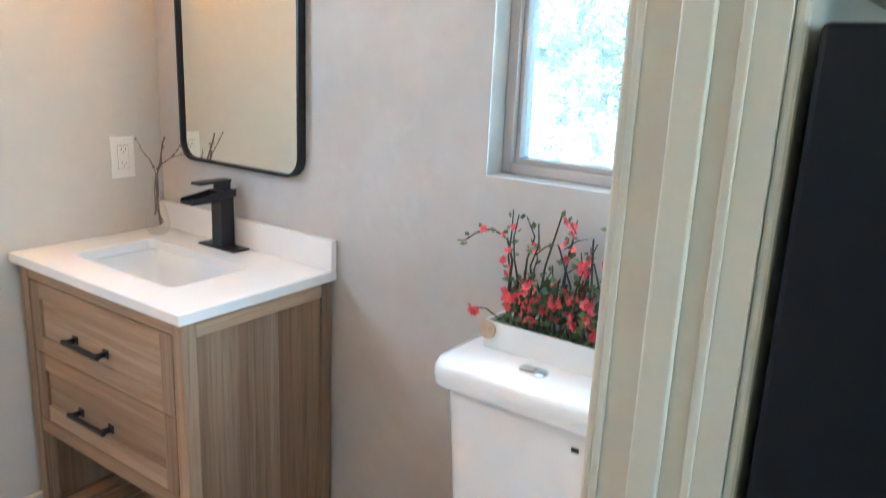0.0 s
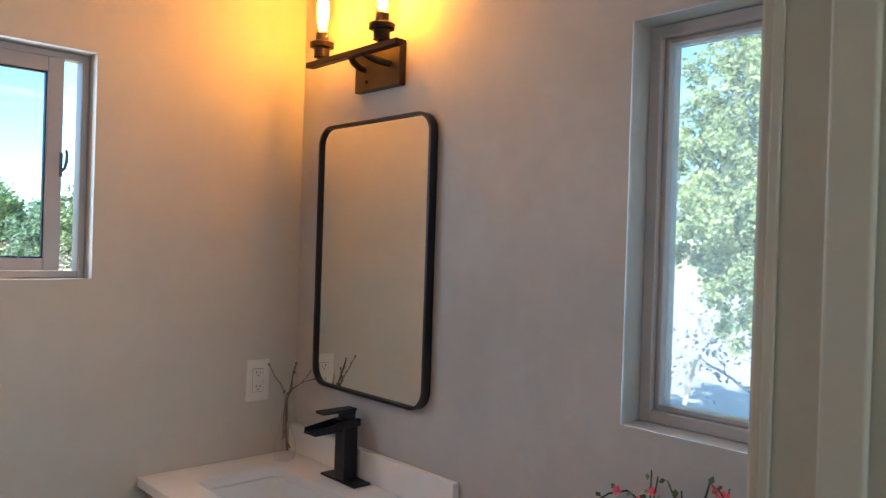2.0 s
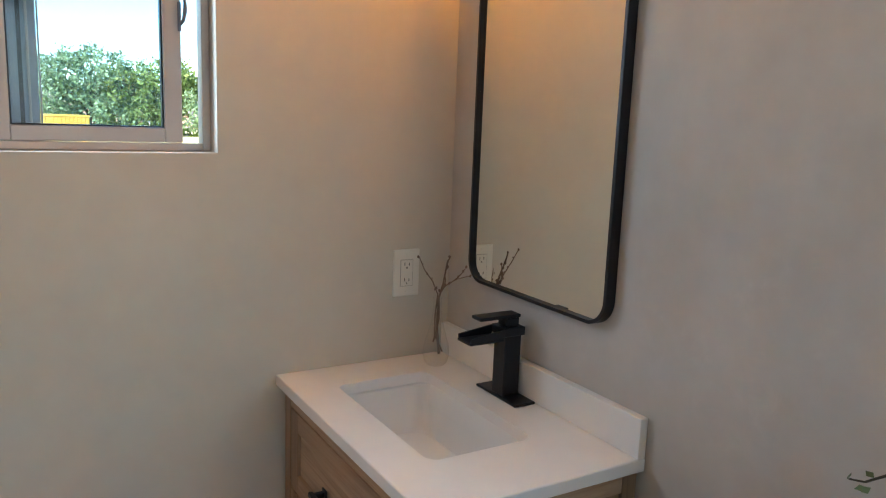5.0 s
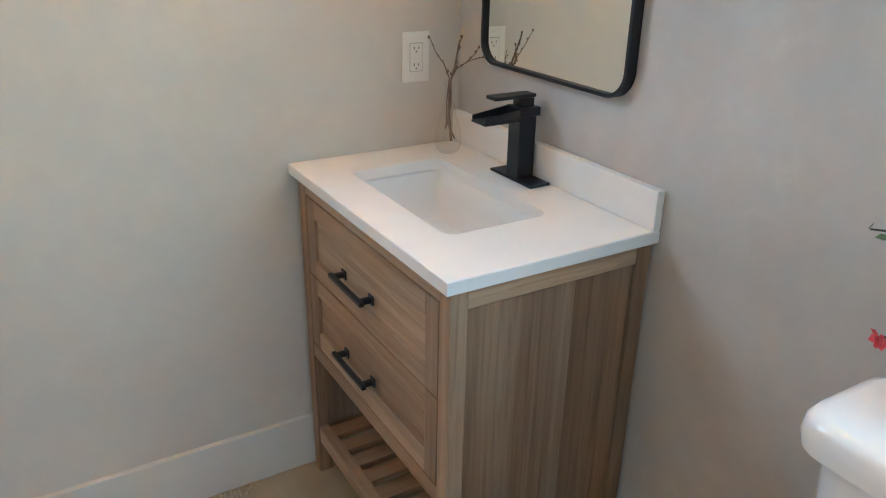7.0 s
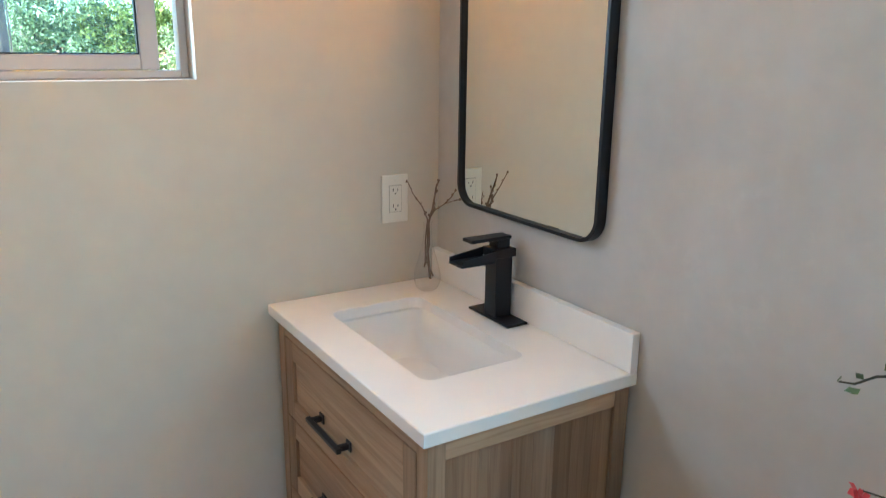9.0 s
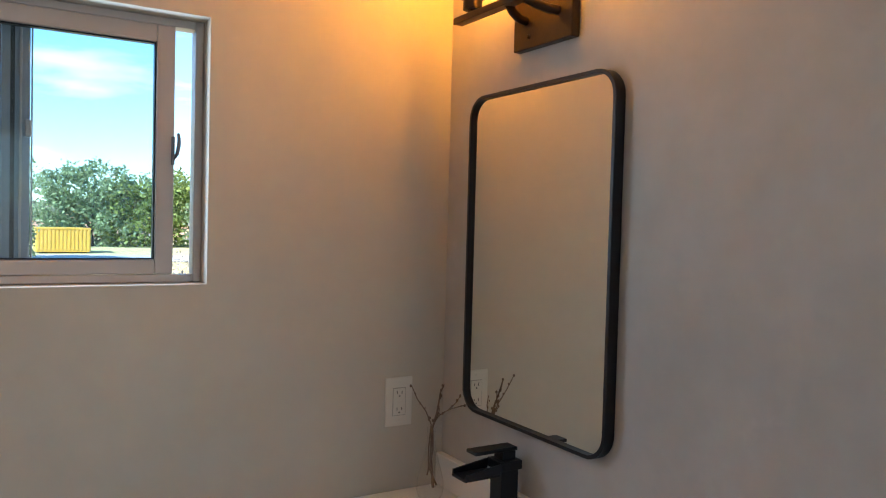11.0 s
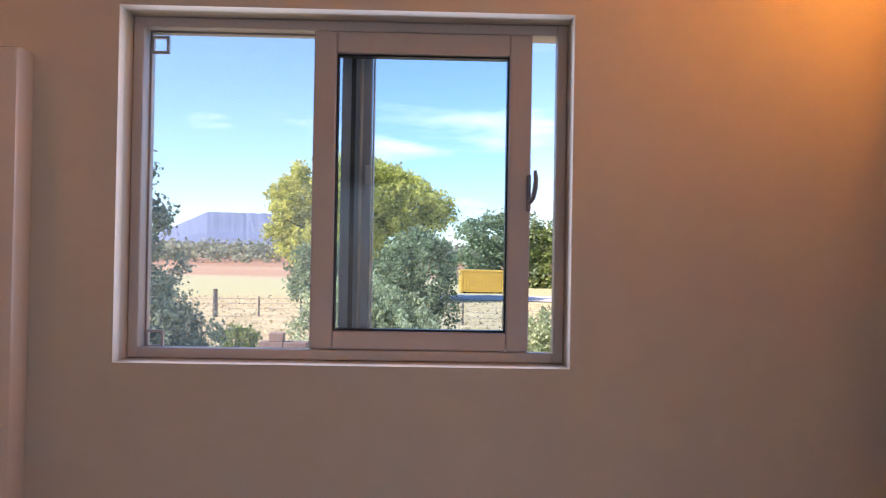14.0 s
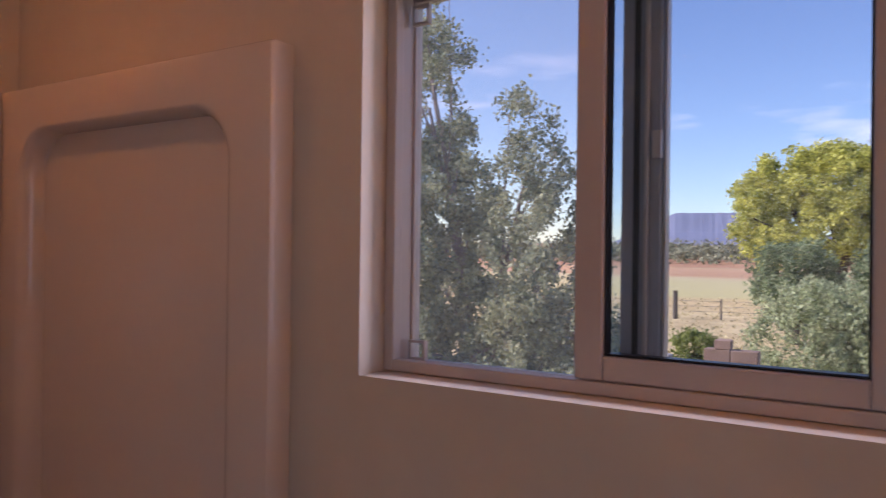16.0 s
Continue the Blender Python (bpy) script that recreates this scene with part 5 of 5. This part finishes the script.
# fence across the field
M_post = material("weathered_post", (0.13, 0.11, 0.09), 0.9, 0, 0.25, 10, 0.4, 60)
M_wire = material("fence_wire", (0.25, 0.24, 0.23), 0.5, 0.7)


def fence():
    f = thing("field_fence", "wire fence on weathered wooden posts across dry grass", "fence")
    pts = []
    for k in range(17):
        b = 34 - k * 3.05
        d = 27.5 if b > 6 else 27.5 - (6 - b) * 0.35
        if abs(b - 15.7) < 1.0:
            b = 15.75
        x, y = away(b, d)
        z = rise(x, y)
        big = abs(b - 15.75) < 0.1
        h = 0.98 if big else 0.72
        part("post", tube([(x, y, z - 0.1), (x + 0.02, y, z + h)], [0.09, 0.08] if big else [0.035, 0.03], 7), M_post, f)
        pts.append((x, y, z))
    for hh in (0.28, 0.46, 0.64):
        part("wire", tube([(x, y, z + hh) for x, y, z in pts], 0.006, 4), M_wire, f)


fence()

M_yellow = material("yellow_container_paint", (0.62, 0.36, 0.045), 0.6, 0, 0.1, 1.5, 0.05, 20)


def container():
    c = thing("storage_container", "yellow steel storage container beside a road", "container")
    x, y = away(-4.0, 45)
    z = rise(x, y)
    part("body", rounded_box(x - 1.2, x + 1.2, y - 1.30, y + 1.30, z + 0.05, z + 1.32, 0.03), M_yellow, c)
    for k in range(14):
        yy = y - 1.2 + 2.4 * k / 13
        part("rib", boxes((x + 1.201, x + 1.225, yy - 0.045, yy + 0.045, z + 0.15, z + 1.22)), M_yellow, c)
    part("top_rail", rounded_box(x + 1.19, x + 1.24, y - 1.31, y + 1.31, z + 1.24, z + 1.34, 0.01), M_yellow, c)
    for yy in (y - 1.0, y + 1.0):
        part("skid", boxes((x - 1.1, x + 1.1, yy - 0.1, yy + 0.1, z - 0.05, z + 0.05)), M_dark_steel, c)


M_dark_steel = material("dark_steel", (0.05, 0.05, 0.05), 0.6, 0.4)
container()

M_asphalt = material("pale_drive", (0.44, 0.42, 0.39), 0.95, 0, 0.1, 0.8, 0.2, 20)


def drive():
    bm = bmesh.new()
    a = [away(b, d) for b, d in ((4, 38.5), (-6, 37), (-16, 36), (-30, 36))]
    c = [away(b, d) for b, d in ((4, 42), (-6, 41.5), (-16, 41), (-30, 42))]
    va = [bm.verts.new((x, y, rise(x, y) + 0.04)) for x, y in a]
    vc = [bm.verts.new((x, y, rise(x, y) + 0.04)) for x, y in c]
    for k in range(len(a) - 1):
        bm.faces.new((va[k], va[k + 1], vc[k + 1], vc[k]))
    structure("road", bm, M_asphalt, "pale gravel road beyond the yard", "road")


drive()

M_block = material("concrete_block", (0.24, 0.155, 0.115), 0.95, 0, 0.2, 6, 0.5, 60, per_object=0.2)


def block_wall():
    """Stepped stack of blocks near the end of a low stone wall."""
    w = thing("block_wall", "low broken wall of stacked concrete blocks", "wall")
    x, y = away(12.4, 9.0)
    g = rise(x, y)
    rng = random.Random(8)
    for r in range(6):
        for k in range(3):
            if r == 5 and k == 0:
                continue
            long = 0.075 if r == 4 and k == 0 else 0.138
            ob = part("block", rounded_box(-0.09, 0.09, -long, long, 0.0, 0.188, 0.008), M_block, w)
            ob.matrix_basis = pose(x + rng.uniform(-0.01, 0.01), y - 0.34 + 0.285 * k + (0.12 if r % 2 else 0) + (0.07 if long < 0.1 else 0), g - 0.02 + 0.196 * r, 0, 0, rng.uniform(-2, 2))
    ob = part("block", rounded_box(-0.09, 0.09, -0.085, 0.085, 0.0, 0.10, 0.008), M_block, w, "loose half block")
    ob.matrix_basis = pose(x, y + 0.12, g - 0.02 + 0.196 * 6 - 0.006, 0, 0, 4)


block_wall()


def stone_wall():
    w = thing("stone_wall", "low dry wall with a row of upright coping stones", "wall")
    rng = random.Random(9)
    n = 11
    for k in range(n):
        b = 14.9 + 0.62 * k
        x, y = away(b, 9.6)
        g = rise(x, y)
        for r in range(5):
            ob = part("stone", rounded_box(-0.10, 0.10, -0.058, 0.058, 0.0, 0.165, 0.02), M_rock, w)
            ob.matrix_basis = pose(x + rng.uniform(-0.02, 0.02), y + (0.03 if r % 2 else -0.03), g - 0.02 + 0.172 * r, 0, 0, rng.uniform(-8, 8))
        ob = part("coping_stone", rounded_box(-0.05, 0.05, -0.045, 0.045, 0.0, rng.uniform(0.10, 0.17), 0.022), M_rock, w)
        ob.matrix_basis = pose(x, y, g - 0.02 + 0.172 * 5, rng.uniform(-8, 8), 0, rng.uniform(-30, 30))


stone_wall()


def far_woods():
    rs = np.random.RandomState(40)
    cs, ss = [], []
    for k in range(1100):
        b = rs.uniform(-40, 50)
        d = rs.uniform(200, 330)
        x, y = away(b, d)
        z = rise(x, y)
        h = rs.uniform(2.2, 5.6)
        m = 34
        p = rs.normal(size=(m, 3)) * np.array([1.5, 1.5, h * 0.26]) + np.array([x, y, z + h * 0.5])
        cs.append(p)
        ss.append(0.6 + rs.rand(m) * 0.7)
    ob = new("far_woods", leaf_mesh("far_woods", np.concatenate(cs), np.concatenate(ss), 41, M_far, 1.3, 0.3))
    tagged(ob, "distant belt of mixed green trees below the mesa", "woods", "", "stuff")


M_far = leaf_material("far_leaves", (0.22, 0.28, 0.19), (0.42, 0.40, 0.23))
far_woods()


def dry_grass():
    rs = np.random.RandomState(50)
    n = 9000
    b = rs.uniform(-16, 40, n)
    d = 10 + 30 * rs.rand(n) ** 1.3
    x, y = EX - d * np.cos(np.radians(b)), EY - d * np.sin(np.radians(b))
    z = np.array([rise(p, q) for p, q in zip(x, y)])
    h = 0.03 + 0.08 * rs.rand(n)
    w = 0.03 + 0.05 * rs.rand(n)
    a = rs.rand(n) * math.tau
    lx, ly = np.cos(a) * w, np.sin(a) * w
    v = np.stack([np.stack([x - lx, y - ly, z - 0.02], 1), np.stack([x + lx, y + ly, z - 0.02], 1), np.stack([x + rs.normal(size=n) * 0.08, y + rs.normal(size=n) * 0.08, z + h], 1)], 1).reshape(-1, 3)
    me = bpy.data.meshes.new("dry_grass")
    me.from_pydata(v.tolist(), [], np.arange(3 * n).reshape(-1, 3).tolist())
    me.materials.append(M_straw)
    tagged(new("dry_grass", me), "tufts of dry straw-coloured grass", "grass", "", "stuff")


M_straw = leaf_material("straw", (0.54, 0.45, 0.22), (0.68, 0.58, 0.33))
dry_grass()
